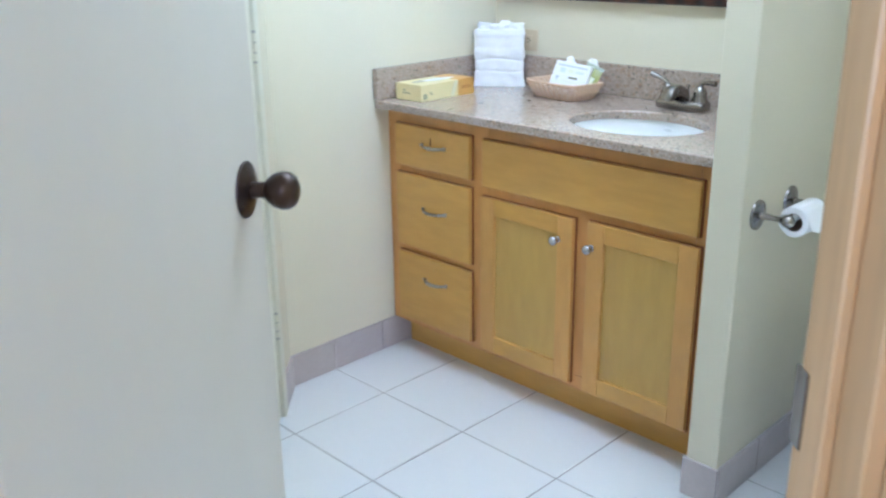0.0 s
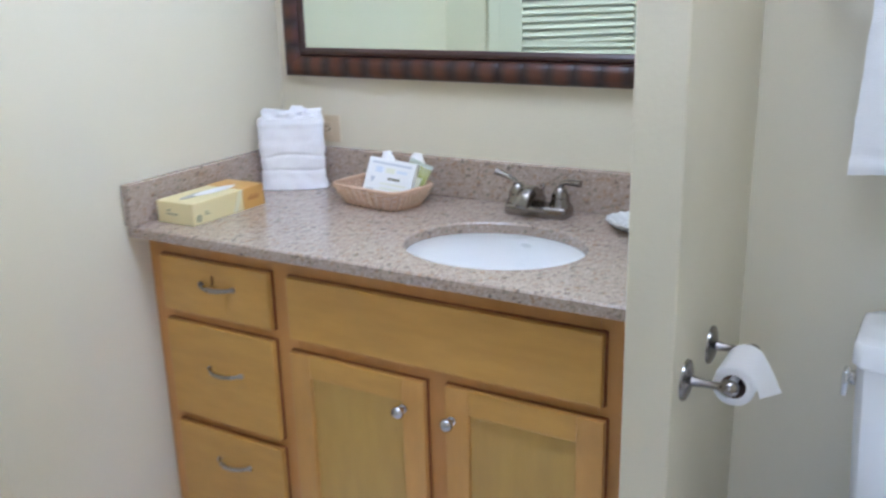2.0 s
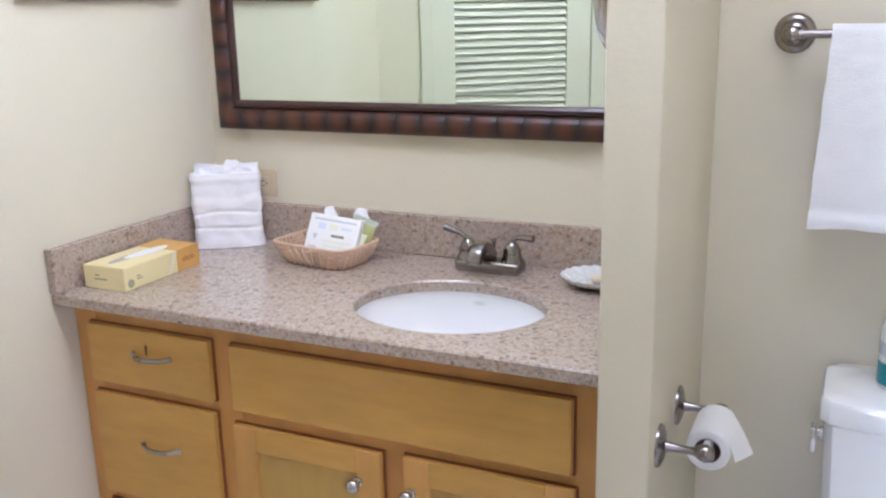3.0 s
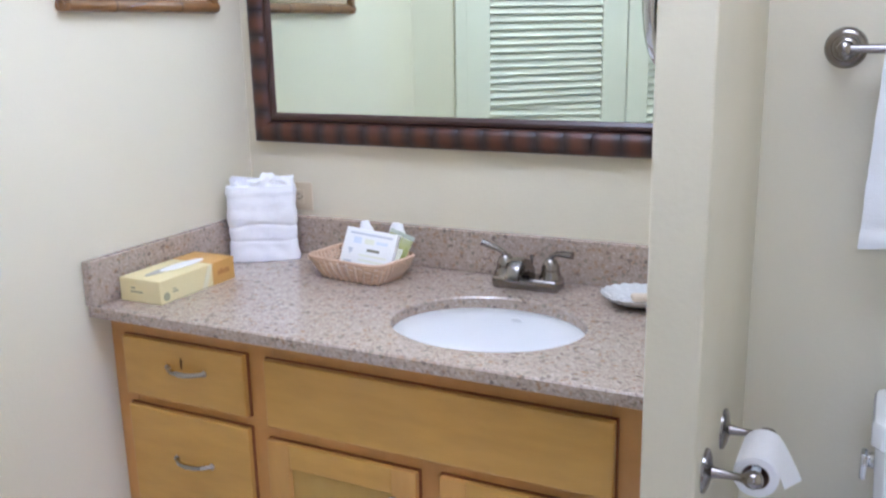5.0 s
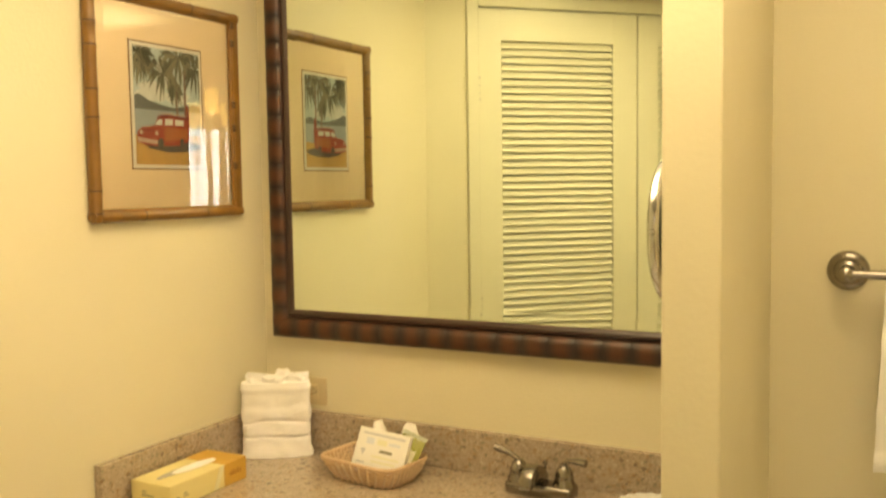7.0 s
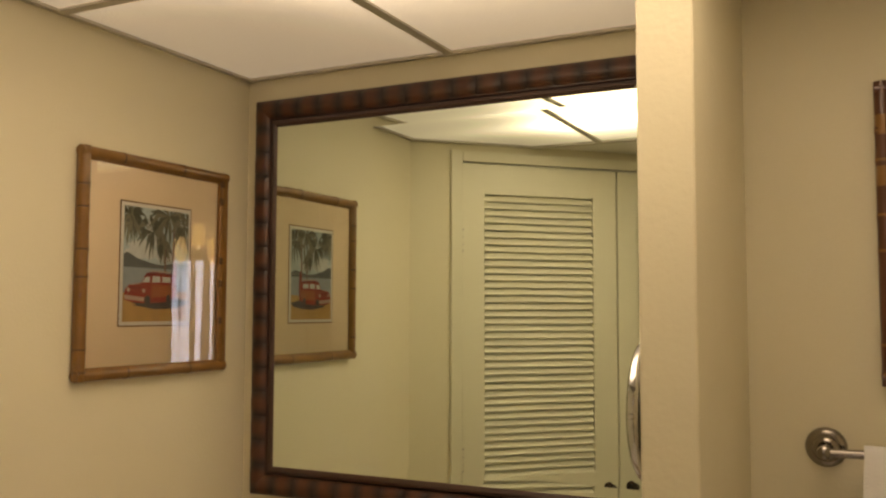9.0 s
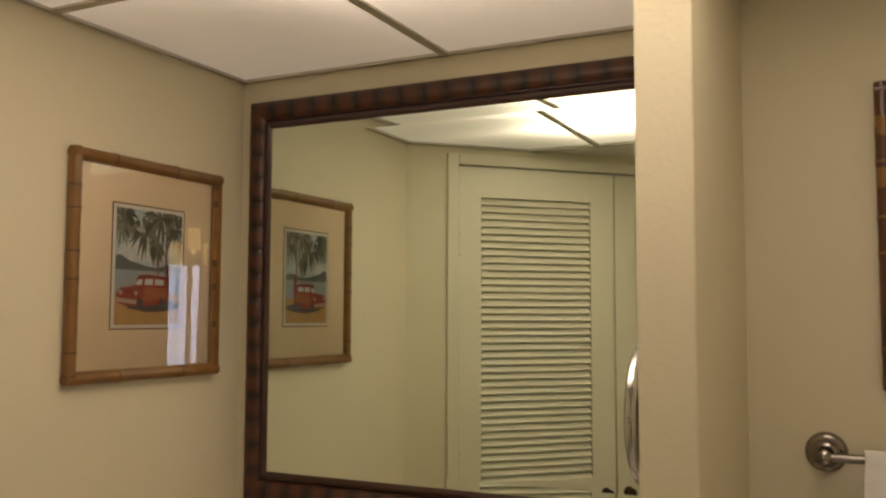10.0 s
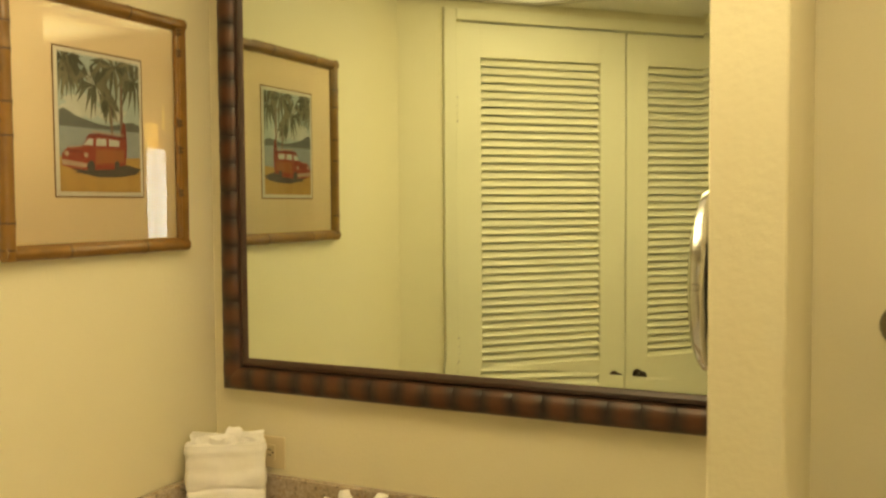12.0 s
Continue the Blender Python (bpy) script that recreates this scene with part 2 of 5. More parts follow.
WICKER = shader("wicker", (0.67, 0.49, 0.33), 0.6, spots=0.5, spot_scale=60, second=(0.50, 0.32, 0.20), each=0.2)
WICKER_PALE = shader("pale_wicker", (0.74, 0.60, 0.44), 0.6, spots=0.4, spot_scale=60)
BOXYELLOW = shader("tissue_box_yellow", (0.74, 0.64, 0.32), 0.5, spots=0.25, spot_scale=10, second=(0.76, 0.71, 0.44))
BOXORANGE = shader("tissue_box_orange", (0.66, 0.38, 0.09), 0.5, spots=0.3, spot_scale=14)
BOXPALE = shader("tissue_box_pale", (0.74, 0.70, 0.48), 0.5)
INK = shader("print_ink", (0.20, 0.19, 0.12), 0.6)
INKSOFT = shader("print_soft_ink", (0.36, 0.34, 0.20), 0.6)
INKRUST = shader("print_rust_ink", (0.42, 0.20, 0.05), 0.6)
SLOTGREY = shader("slot_grey", (0.42, 0.40, 0.36), 0.6)
SATIN = shader("satin_nickel", (0.40, 0.38, 0.34), 0.30, 1.0, spots=0.05, spot_scale=6)
INKBLUE = shader("print_blue", (0.64, 0.69, 0.75), 0.6)
INKGREY = shader("print_grey", (0.52, 0.54, 0.57), 0.6)
INKYELLOW = shader("print_yellow", (0.74, 0.74, 0.58), 0.6)
CARDWHITE = shader("white_card", (0.80, 0.80, 0.77), 0.5, spots=0.05)
SACHET = shader("green_sachet", (0.36, 0.36, 0.10), 0.3, spots=0.6, spot_scale=25, second=(0.17, 0.20, 0.05), coat=0.4)
SEAL = shader("sachet_seal", (0.48, 0.52, 0.43), 0.3, spots=0.3, spot_scale=60)
IVORY = shader("ivory_plastic", (0.60, 0.50, 0.33), 0.35, spots=0.08)
SLOT = shader("slot_dark", (0.03, 0.025, 0.02), 0.6)
TEAL = shader("teal_label", (0.02, 0.26, 0.30), 0.35)
BOTTLE = shader("white_plastic", (0.78, 0.79, 0.78), 0.3)
CARPET = shader("carpet", (0.30, 0.25, 0.19), 0.95, spots=0.4, spot_scale=6, bump=0.9, bump_scale=300)
CURTAIN = shader("curtain_cloth", (0.42, 0.34, 0.25), 0.9, spots=0.2, spot_scale=6, bump=0.3, bump_scale=300)
SHADE = glow("lamp_shade", (1.0, 0.62, 0.26), 6.0)
DAYLIGHT = glow("bright_outdoors", (0.27, 0.40, 1.0), 8.0)


def flat(name, colour):
    return shader(name, colour, 0.7, spots=0.35, spot_scale=45)


# ---- mesh tools ----


def box(bm, x0, y0, z0, x1, y1, z1, bevel=0.0, segments=2, m=None):
    made = bmesh.ops.create_cube(bm, size=1, matrix=Matrix.Translation(((x0 + x1) / 2, (y0 + y1) / 2, (z0 + z1) / 2))
                                 @ Matrix.Diagonal((abs(x1 - x0), abs(y1 - y0), abs(z1 - z0), 1)))["verts"]
    if bevel:
        edges = list({e for v in made for e in v.link_edges})
        out = bmesh.ops.bevel(bm, geom=edges, offset=bevel, segments=segments, affect="EDGES", profile=0.5)
        made = list({v for f in out["faces"] for v in f.verts} | {v for v in made if v.is_valid})
    if m is not None:
        bmesh.ops.transform(bm, matrix=m, verts=made)
    return bm


def lathe(bm, profile, segments=24, m=Matrix.Identity(4), sx=1.0, sy=1.0):
    """A turned body about z from (radius, height) pairs."""
    rings = []
    for r, z in profile:
        if r < 1e-6:
            rings.append([bm.verts.new(m @ Vector((0, 0, z)))])
        else:
            rings.append([bm.verts.new(m @ Vector((r * sx * math.cos(a), r * sy * math.sin(a), z)))
                          for a in (2 * math.pi * k / segments for k in range(segments))])
    for a, b in zip(rings, rings[1:]):
        for k in range(segments):
            j = (k + 1) % segments
            if len(a) == 1 and len(b) > 1:
                bm.faces.new((a[0], b[j], b[k]))
            elif len(b) == 1 and len(a) > 1:
                bm.faces.new((a[k], a[j], b[0]))
            elif len(a) > 1:
                bm.faces.new((a[k], a[j], b[j], b[k]))
    bmesh.ops.recalc_face_normals(bm, faces=bm.faces[:])
    return bm


def tube(bm, points, radii, sides=10):
    """A round bar through points, closed at both ends."""
    points = [Vector(p) for p in points]
    if not hasattr(radii, "__len__"):
        radii = [radii] * len(points)
    rings = []
    for k, (p, r) in enumerate(zip(points, radii)):
        way = (points[min(k + 1, len(points) - 1)] - points[max(k - 1, 0)]).normalized()
        side = way.cross(Vector((0.13, 0.21, 0.97))).normalized()
        up = side.cross(way)
        rings.append([bm.verts.new(p + r * (math.cos(a) * side + math.sin(a) * up)) for a in (2 * math.pi * j / sides for j in range(sides))])
    for a, b in zip(rings, rings[1:]):
        for j in range(sides):
            bm.faces.new((a[j], a[(j + 1) % sides], b[(j + 1) % sides], b[j]))
    bm.faces.new(rings[0][::-1])
    bm.faces.new(rings[-1])
    bmesh.ops.recalc_face_normals(bm, faces=bm.faces[:])
    return bm


def prism(bm, outline, z0, z1, m=Matrix.Identity(4)):
    """A slab over a plan outline."""
    low = [bm.verts.new(m @ Vector((x, y, z0))) for x, y in outline]
    high = [bm.verts.new(m @ Vector((x, y, z1))) for x, y in outline]
    bm.faces.new(low[::-1])
    bm.faces.new(high)
    for k in range(len(outline)):
        j = (k + 1) % len(outline)
        bm.faces.new((low[k], low[j], high[j], high[k]))
    bmesh.ops.recalc_face_normals(bm, faces=bm.faces[:])
    return bm


def mesh(name, bm, material, smooth=False):
    me = bpy.data.meshes.new(name)
    bm.to_mesh(me)
    bm.free()
    me.materials.append(material)
    if smooth:
        me.shade_smooth()
        me.set_sharp_from_angle(angle=radians(38))
    return me


def part(name, bm, material, parent, label="", m=None, smooth=False):
    """One mesh under a thing or a part; bm may be a mesh that is shared."""
    ob = new(name, bm if isinstance(bm, bpy.types.Mesh) else mesh(name, bm, material, smooth))
    ob.parent = parent
    if m is not None:
        ob.matrix_basis = m
    return tagged(ob, label)


def thing(name, m, label, category, group="", kind=""):
    ob = new(name)
    ob.empty_display_size = 0.05
    ob.matrix_basis = m
    return tagged(ob, label, category, group, kind)


def structure(name, bm, material, label, category, m=None, smooth=False):
    ob = new(name, mesh(name, bm, material, smooth))
    if m is not None:
        ob.matrix_basis = m
    return tagged(ob, label, category, "", "structure")


B = bmesh.new
CLOSET = pose(0, -0.94, 0, 0, 0, -45)          # along the closet wall, y out into the room
ENTRY = pose(*uv(-2.48, 0), 0, 0, 0, 45)       # along the entry wall, y into the bathroom
HIGH = 2.45

# ---- the large structure ----
structure("wall_north", box(B(), -0.1, 0, 0, 1.171, 0.1, HIGH), PAINT, "pale cream painted wall behind the vanity", "wall")
structure("wall_west", prism(B(), [(-0.1, 0), (-0.1, -0.9), (0, -0.94), (0, 0)], 0, HIGH), PAINT, "pale cream painted side wall beside the vanity", "wall")
structure("wall_toilet", box(B(), 1.252, TOILET_WALL, 0, 2.15, 0.1, HIGH), PAINT, "pale cream painted wall behind the toilet", "wall")
structure("wall_east", box(B(), 2.05, -1.35, 0, 2.15, TOILET_WALL, HIGH), PAINT, "pale cream painted wall beside the toilet", "wall")
structure("partition_wall", box(B(), 1.171, -0.6, 0, 1.252, 0.1, HIGH, 0.004), PAINT_ROUGH, "short textured cream partition wall beside the vanity", "wall")

bm = B()
box(bm, 0, -0.09, 0, 0.163, 0, HIGH)
box(bm, 1.47, -0.09, 0, 1.83, 0, HIGH)
box(bm, 0.163, -0.09, 2.15, 1.47, 0, HIGH)
structure("wall_closet", bm, PAINT, "cream diagonal wall around the closet doors", "wall", CLOSET)
structure("closet_back", box(B(), 0.1, -0.62, 0, 1.6, -0.60, HIGH), PAINT, "plain painted back of the closet", "wall", CLOSET)

# entry wall with the doorway
DOOR_L, DOOR_R, DOOR_H = -0.598, 0.122, 2.05
bm = B()
box(bm, -2.6, -0.12, 0, DOOR_L - 0.02, 0, HIGH + 0.05)
box(bm, DOOR_R + 0.02, -0.12, 0, 2.6, 0, HIGH + 0.05)
box(bm, DOOR_L - 0.02, -0.12, DOOR_H + 0.02, DOOR_R + 0.02, 0, HIGH + 0.05)
structure("wall_entry", bm, PAINT, "cream painted wall with the bathroom doorway", "wall", ENTRY)

# floor: grout bed with tiles laid on it, and the carpet of the room outside
structure("floor", prism(B(), [(-0.1, 0.1), (-0.1, -1.0), uv(-2.54, -0.8), uv(-2.54, 0.6), (2.15, -1.2), (2.15, 0.1)], -0.06, -0.002), GROUT,
          "grey-white square ceramic floor tiles with thin grout", "floor")
structure("floor_outside", box(B(), -2.6, -4.0, -0.06, 2.6, -0.06, -0.001), CARPET, "brown carpet of the room outside", "floor", ENTRY)

# ceilings
bm = B()
prism(bm, [(-0.1, -1.285), (1.172, -1.285), (1.172, -1.075), (2.15, -1.075), (2.15, -1.25), uv(-2.48, 0.6), uv(-2.48, -0.9), (-0.1, -1.34)], CEIL + 0.002, CEIL + 0.05)
box(bm, 1.252, -0.605, CEIL + 0.002, 2.15, 0.1, CEIL + 0.05)
box(bm, 1.80, -1.075, CEIL + 0.002, 2.15, -0.605, CEIL + 0.05)
structure("ceiling", bm, PAINT_CEIL, "plain off-white plastered ceiling", "ceiling")
bm = B()
box(bm, -0.1, -1.305, CEIL + 0.052, 1.19, -1.29, CEIL + 0.24)
box(bm, 1.172, -1.29, CEIL + 0.052, 1.19, -0.6, CEIL + 0.24)
box(bm, -0.1, -1.305, CEIL + 0.24, 1.19, 0.1, CEIL + 0.26)
box(bm, 1.19, -1.095, CEIL + 0.13, 1.82, -0.59, CEIL + 0.14)
for x0, y0, x1, y1 in ((1.81, -1.095, 1.82, -0.59), (1.19, -1.095, 1.81, -1.08), (1.252, -0.60, 1.81, -0.59)):
    box(bm, x0, y0, CEIL + 0.05, x1, y1, CEIL + 0.13)
structure("ceiling_plenum", bm, PLENUM, "white light box above the diffuser panels", "ceiling")
structure("ceiling_outside", box(B(), -2.6, -4.0, 2.50, 2.6, -0.12, 2.55), PAINT_CEIL, "plain ceiling of the room outside", "ceiling", ENTRY)

# luminous ceiling: four diffuser panels in a bar grid
grid = thing("luminous_ceiling", pose(0, 0, CEIL), "milky acrylic light panels in a metal bar grid over the vanity", "ceiling light", "", "structure")
XJ, YJ, YE = 0.585, -0.605, -1.27
for x0, x1 in ((0.004, XJ), (XJ, 1.170)):
    for y0, y1 in ((YJ, -0.004), (YE, YJ)):
        outline = [(x0, y0), (x1, y0), (x1, y1), (x0, y1)]
        if x0 < 0.1 and y1 == YJ:
            outline = [(0.332, y0), (x1, y0), (x1, y1), (x0, y1), (x0, -0.945)]
        part("light_panel", prism(B(), outline, 0.006, 0.009), PANEL, grid)
part("grid_bar", box(B(), XJ - 0.012, YE, -0.002, XJ + 0.012, -0.002, 0.004, 0.001, 1), TBAR, grid)
part("grid_bar", box(B(), 0.002, YJ - 0.012, -0.0015, 1.170, YJ + 0.012, 0.0045, 0.001, 1), TBAR, grid)
part("grid_bar", box(B(), 0.315, YE - 0.016, -0.004, 1.170, YE + 0.010, 0.0048, 0.001, 1), TBAR, grid)
part("grid_bar", box(B(), 0.001, -0.014, -0.003, 1.170, -0.001, 0.005, 0.001, 1), TBAR, grid)
part("grid_bar", box(B(), 0, -0.001, -0.0025, 0.475, 0.012, 0.005, 0.001, 1), TBAR, grid, "", pose(0, -0.94, 0, 0, 0, -45))
part("grid_bar", box(B(), 0.001, -0.94, -0.0025, 0.014, -0.014, 0.005, 0.001, 1), TBAR, grid)
part("grid_bar", box(B(), 1.158, YE, -0.0025, 1.1705, -0.014, 0.005, 0.001, 1), TBAR, grid)

# out-of-view glowing panel, added to brighten the toilet side
small = thing("added_ceiling_light", pose(0, 0, CEIL), "unseen milky acrylic light panel added before the partition", "ceiling light", "", "structure")
part("light_panel", box(B(), 1.192, -1.06, 0.006, 1.798, -0.607, 0.009), PANEL_SMALL, small)

# room outside: plain walls, a curtained window and two hanging lamps
bm = B()
box(bm, 2.6, -4.0, 0, 2.7, 0, 2.5)
# the left side wall leaves an added, unseen opening for a daylight lamp
box(bm, -2.7, -4.0, 0, -2.6, -2.9, 2.5)
box(bm, -2.7, -1.2, 0, -2.6, 0, 2.5)
box(bm, -2.7, -2.9, 0, -2.6, -1.2, 0.7)
box(bm, -2.7, -2.9, 2.1, -2.6, -1.2, 2.5)
WIN_L, WIN_R, WIN_LOW, WIN_TOP = -0.75, 0.55, 0.9, 2.10
box(bm, -2.7, -4.1, 0, WIN_L, -4.0, 2.5)
box(bm, WIN_R, -4.1, 0, 2.7, -4.0, 2.5)
box(bm, WIN_L, -4.1, 0, WIN_R, -4.0, WIN_LOW)
box(bm, WIN_L, -4.1, WIN_TOP, WIN_R, -4.0, 2.5)
structure("wall_outside", bm, PAINT, "plain cream walls of the room outside", "wall", ENTRY)
structure("backdrop", box(B(), -2.5, -5.5, -0.5, 2.5, -5.48, 3.5), DAYLIGHT, "bright hazy daylight beyond the window", "backdrop", ENTRY)

# ---- doorway, doors ----
frame_ob = thing("door_frame", ENTRY, "light maple wood door frame of the bathroom doorway", "door frame", "", "structure")
for x0, x1, side in ((DOOR_L - 0.02, DOOR_L, -1), (DOOR_R, DOOR_R + 0.02, 1)):
    part("jamb", box(B(), x0, -0.122, 0, x1, 0.002, DOOR_H, 0.002, 1), JAMBWOOD, frame_ob)
    part("door_stop", box(B(), *sorted((x1 if side < 0 else x0, (x1 if side < 0 else x0) - side * 0.011))[:1], -0.075, 0,
                          sorted((x1 if side < 0 else x0, (x1 if side < 0 else x0) - side * 0.011))[1], -0.04, DOOR_H - 0.004, 0.002, 1), JAMBWOOD, frame_ob)
    a = x0 - 0.056 if side < 0 else x1 - 0.006
    part("casing", box(B(), a, -0.138, 0, a + 0.062, -0.1225, DOOR_H + 0.06, 0.005), JAMBWOOD, frame_ob)
part("head_jamb", box(B(), DOOR_L - 0.02, -0.121, DOOR_H, DOOR_R + 0.02, 0.001, DOOR_H + 0.02, 0.002, 1), JAMBWOOD, frame_ob)
part("head_casing", box(B(), DOOR_L - 0.01, -0.137, DOOR_H + 0.002, DOOR_R + 0.01, -0.123, DOOR_H + 0.062, 0.004), JAMBWOOD, frame_ob)
part("strike_plate", box(B(), DOOR_R - 0.0025, -0.016, 0.895, DOOR_R + 0.001, 0.006, 0.968, 0.001, 1), NICKEL, frame_ob, "dull grey metal strike plate")

leaf = thing("door_1", pose(1.374, -2.145, 0, 0, 0, 127), "plain off-white bathroom door standing open", "door", "", "structure")
part("door_leaf", box(B(), -0.040, 0, 0.012, 0.63, 0.035, 2.035, 0.002, 2), PAINT_DOOR, leaf)
for side in (-1, 1):
    m = pose(0.57, 0 if side < 0 else 0.035, 0.978, 90 * -side, 0, 0)
    rose = part("rose_plate", lathe(B(), [(0, 0.010), (0.018, 0.010), (0.024, 0.0085), (0.034, 0.006), (0.0405, 0.003), (0.0415, 0), (0, 0)], 32), BRONZE, leaf,
                "dark bronze round rose", m @ pose(0, 0, 0) if side > 0 else pose(0.57, 0, 0.978, 90), True)
    part("door_knob", lathe(B(), [(0.0125, 0.008), (0.0115, 0.022), (0.0125, 0.030), (0.0185, 0.035), (0.0245, 0.043), (0.0275, 0.054), (0.0265, 0.065),
                                  (0.021, 0.073), (0.012, 0.0775), (0, 0.079)], 32), BRONZE, rose, "dark bronze round knob", None, True)
part("latch_plate", box(B(), 0.629, 0.006, 0.95, 0.6315, 0.029, 1.01), PEWTER, leaf)

# closet: painted casing and two louvred doors
casing = thing("closet_casing", CLOSET, "cream painted casing around the closet doors", "door casing", "", "structure")
part("casing_board", box(B(), 0.150, -0.02, 0, 0.1925, 0.012, 2.152, 0.003), PAINT_TRIM, casing)
part("casing_board", box(B(), 1.438, -0.02, 0, 1.482, 0.012, 2.152, 0.003), PAINT_TRIM, casing)
part("casing_board", box(B(), 0.1935, -0.02, 2.113, 1.437, 0.011, 2.151, 0.003), PAINT_TRIM, casing)

SLAT = {}


def slat_mesh(width):
    if width not in SLAT:
        bm = box(B(), 0, -0.003, -0.0162, width, 0.003, 0.0162, 0.0018, 1)
        bmesh.ops.transform(bm, matrix=pose(0, 0, 0, 39), verts=bm.verts[:])
        SLAT[width] = mesh("slat", bm, PAINT_SLAT)
    return SLAT[width]


def louvred_door(name, s, knob_at, hinge_at):
    """A louvred door 0.62 m wide that starts s metres along the closet wall."""
    ob = thing(name, CLOSET @ pose(s, 0, 0), "cream painted louvred closet door, closed, beside its twin", "closet door", "", "structure")
    w, l0, l1, top = 0.619, 0.085, 0.522, 2.108
    part("stile", box(B(), 0.001, -0.030, 0.012, l0, 0, top, 0.0006, 1), PAINT_TRIM, ob)
    part("stile", box(B(), l1, -0.030, 0.012, w - 0.001, 0, top, 0.0006, 1), PAINT_TRIM, ob)
    for z0, z1 in ((0.012, 0.20), (0.885, 0.99), (2.0, top)):
        part("rail", box(B(), l0, -0.0295, z0, l1, -0.0003, z1, 0.0004, 1), PAINT_TRIM, ob)
    for z0, z1 in ((0.20, 0.885), (0.99, 2.0)):
        count = round((z1 - z0) / 0.0259)
        for k in range(count):
            part("slat", slat_mesh(l1 - l0), None, ob, "", pose(l0, -0.014, z0 + (k + 0.5) * (z1 - z0) / count))
    part("closet_knob", lathe(B(), [(0.019, 0), (0.019, 0.003), (0.008, 0.006), (0.007, 0.018), (0.013, 0.024), (0.0165, 0.032), (0.014, 0.040), (0.006, 0.044), (0, 0.0445)], 20),
         BRONZE, ob, "dark bronze knob", pose(knob_at, 0, 0.933, -90), True)
    for z in (0.29, 1.06, 1.83):
        bm = tube(B(), [(hinge_at, 0.006, z - 0.038), (hinge_at, 0.006, z + 0.038)], 0.005, 8)
        box(bm, hinge_at - 0.004, 0.001, z - 0.034, hinge_at + 0.004, 0.004, z + 0.034)
        hinge = part("hinge", bm, PAINT_TRIM, ob, "painted-over butt hinge")
        for k, dz in enumerate((-0.039, -0.014, 0.012, 0.037)):
            part("knuckle_seam", tube(B(), [(hinge_at, 0.006, z + dz - 0.0015), (hinge_at, 0.006, z + dz + (0.0045 if k % 3 == 0 else 0.0015))], 0.0053, 8), SLOTGREY, hinge, "dark worn knuckle seam")
    return ob


louvred_door("closet_door_left", 0.194, 0.575, -0.001)
louvred_door("closet_door_right", 0.817, 0.045, 0.620)

# ---- vanity cabinet ----
FACE, FRONT = -0.507, -0.525
vanity = thing("vanity_cabinet", pose(0, 0, 0), "honey maple vanity cabinet with drawers and two panelled doors", "cabinet")
part("side_panel", box(B(), 0.006, -0.480, 0.105, 0.024, -0.02, 0.8205), MAPLE_EDGE, vanity)
part("side_panel", box(B(), 1.150, -0.480, 0.0, 1.168, -0.02, 0.8205), MAPLE_EDGE, vanity)
part("bottom_panel", box(B(), 0.024, -0.480, 0.105, 1.150, -0.02, 0.12), MAPLE_EDGE, vanity)
part("toe_kick", box(B(), 0.014, -0.445, 0.0, 1.150, -0.430, 0.1045), MAPLE_FLAT, vanity, "scuffed maple toe board")
for x0, x1 in ((0.001, 0.062), (0.352, 0.428), (1.098, 1.168)):
    part("frame_stile", box(B(), x0, FACE, 0.104, x1, -0.480, 0.8205, 0.0015, 1), MAPLE_EDGE, vanity)
part("frame_stile", box(B(), 0.732, FACE + 0.0008, 0.145, 0.806, -0.480, 0.6, 0.0015, 1), MAPLE_EDGE, vanity)
for x0, x1, z0, z1 in ((0.062, 0.352, 0.762, 0.8205), (0.062, 0.352, 0.608, 0.655), (0.062, 0.352, 0.345, 0.392), (0.062, 0.352, 0.104, 0.145),
                       (0.428, 1.098, 0.762, 0.8205), (0.428, 1.098, 0.596, 0.648), (0.428, 1.098, 0.104, 0.145)):
    part("frame_rail", box(B(), x0, FACE + 0.0005, z0, x1, -0.480, z1), MAPLE_EDGE, vanity)


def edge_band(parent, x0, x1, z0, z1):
    """Dark rebate behind a drawer front or door lip: stain plus painted-in shadow line."""
    part("edge_band", box(B(), x0 - 0.002, FACE - 0.0065, z0 - 0.002, x1 + 0.003, FACE - 0.0005, z1 + 0.002), MAPLE_STAIN_SHADE, parent, "reddish stained rebated edge with its shadow line painted in")


def arched_pull(parent, x, z):
    pts = [(x + 0.048 * s, FRONT - 0.020 * (1 - abs(s) ** 2.6), z - 0.002 * (1 - s * s)) for s in (k / 8 - 1 for k in range(17))]
    bm = tube(B(), pts, [0.0042 + 0.0016 * (1 - abs(k / 8 - 1)) for k in range(17)], 8)
    for e in (-1, 1):
        lathe(bm, [(0, 0.004), (0.006, 0.004), (0.007, 0), (0, 0)], 12, pose(x + e * 0.047, FRONT, z, 90))
    part("pull_handle", bm, SATIN, parent, "slim arched brushed nickel pull", None, True)


for z0, z1, hz in ((0.645, 0.775, 0.722), (0.382, 0.620, 0.518), (0.127, 0.358, 0.285)):
    d = part("drawer_front", box(B(), 0.048, FRONT, z0, 0.367, FACE - 0.001, z1, 0.003), MAPLE_FLAT, vanity)
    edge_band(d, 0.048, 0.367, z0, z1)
    arched_pull(d, 0.219, hz)
# thin dark brown sliver above the top drawer's pull
part("scuff_mark", prism(B(), [(0.205, 0.722), (0.209, 0.722), (0.2115, 0.742), (0.207, 0.748), (0.204, 0.738)], 0, 0.0006, Matrix(((1, 0, 0, 0), (0, 0, -1, FRONT), (0, 1, 0, 0), (0, 0, 0, 1)))),
     MAPLE_MARK, vanity, "small dark brown mark")
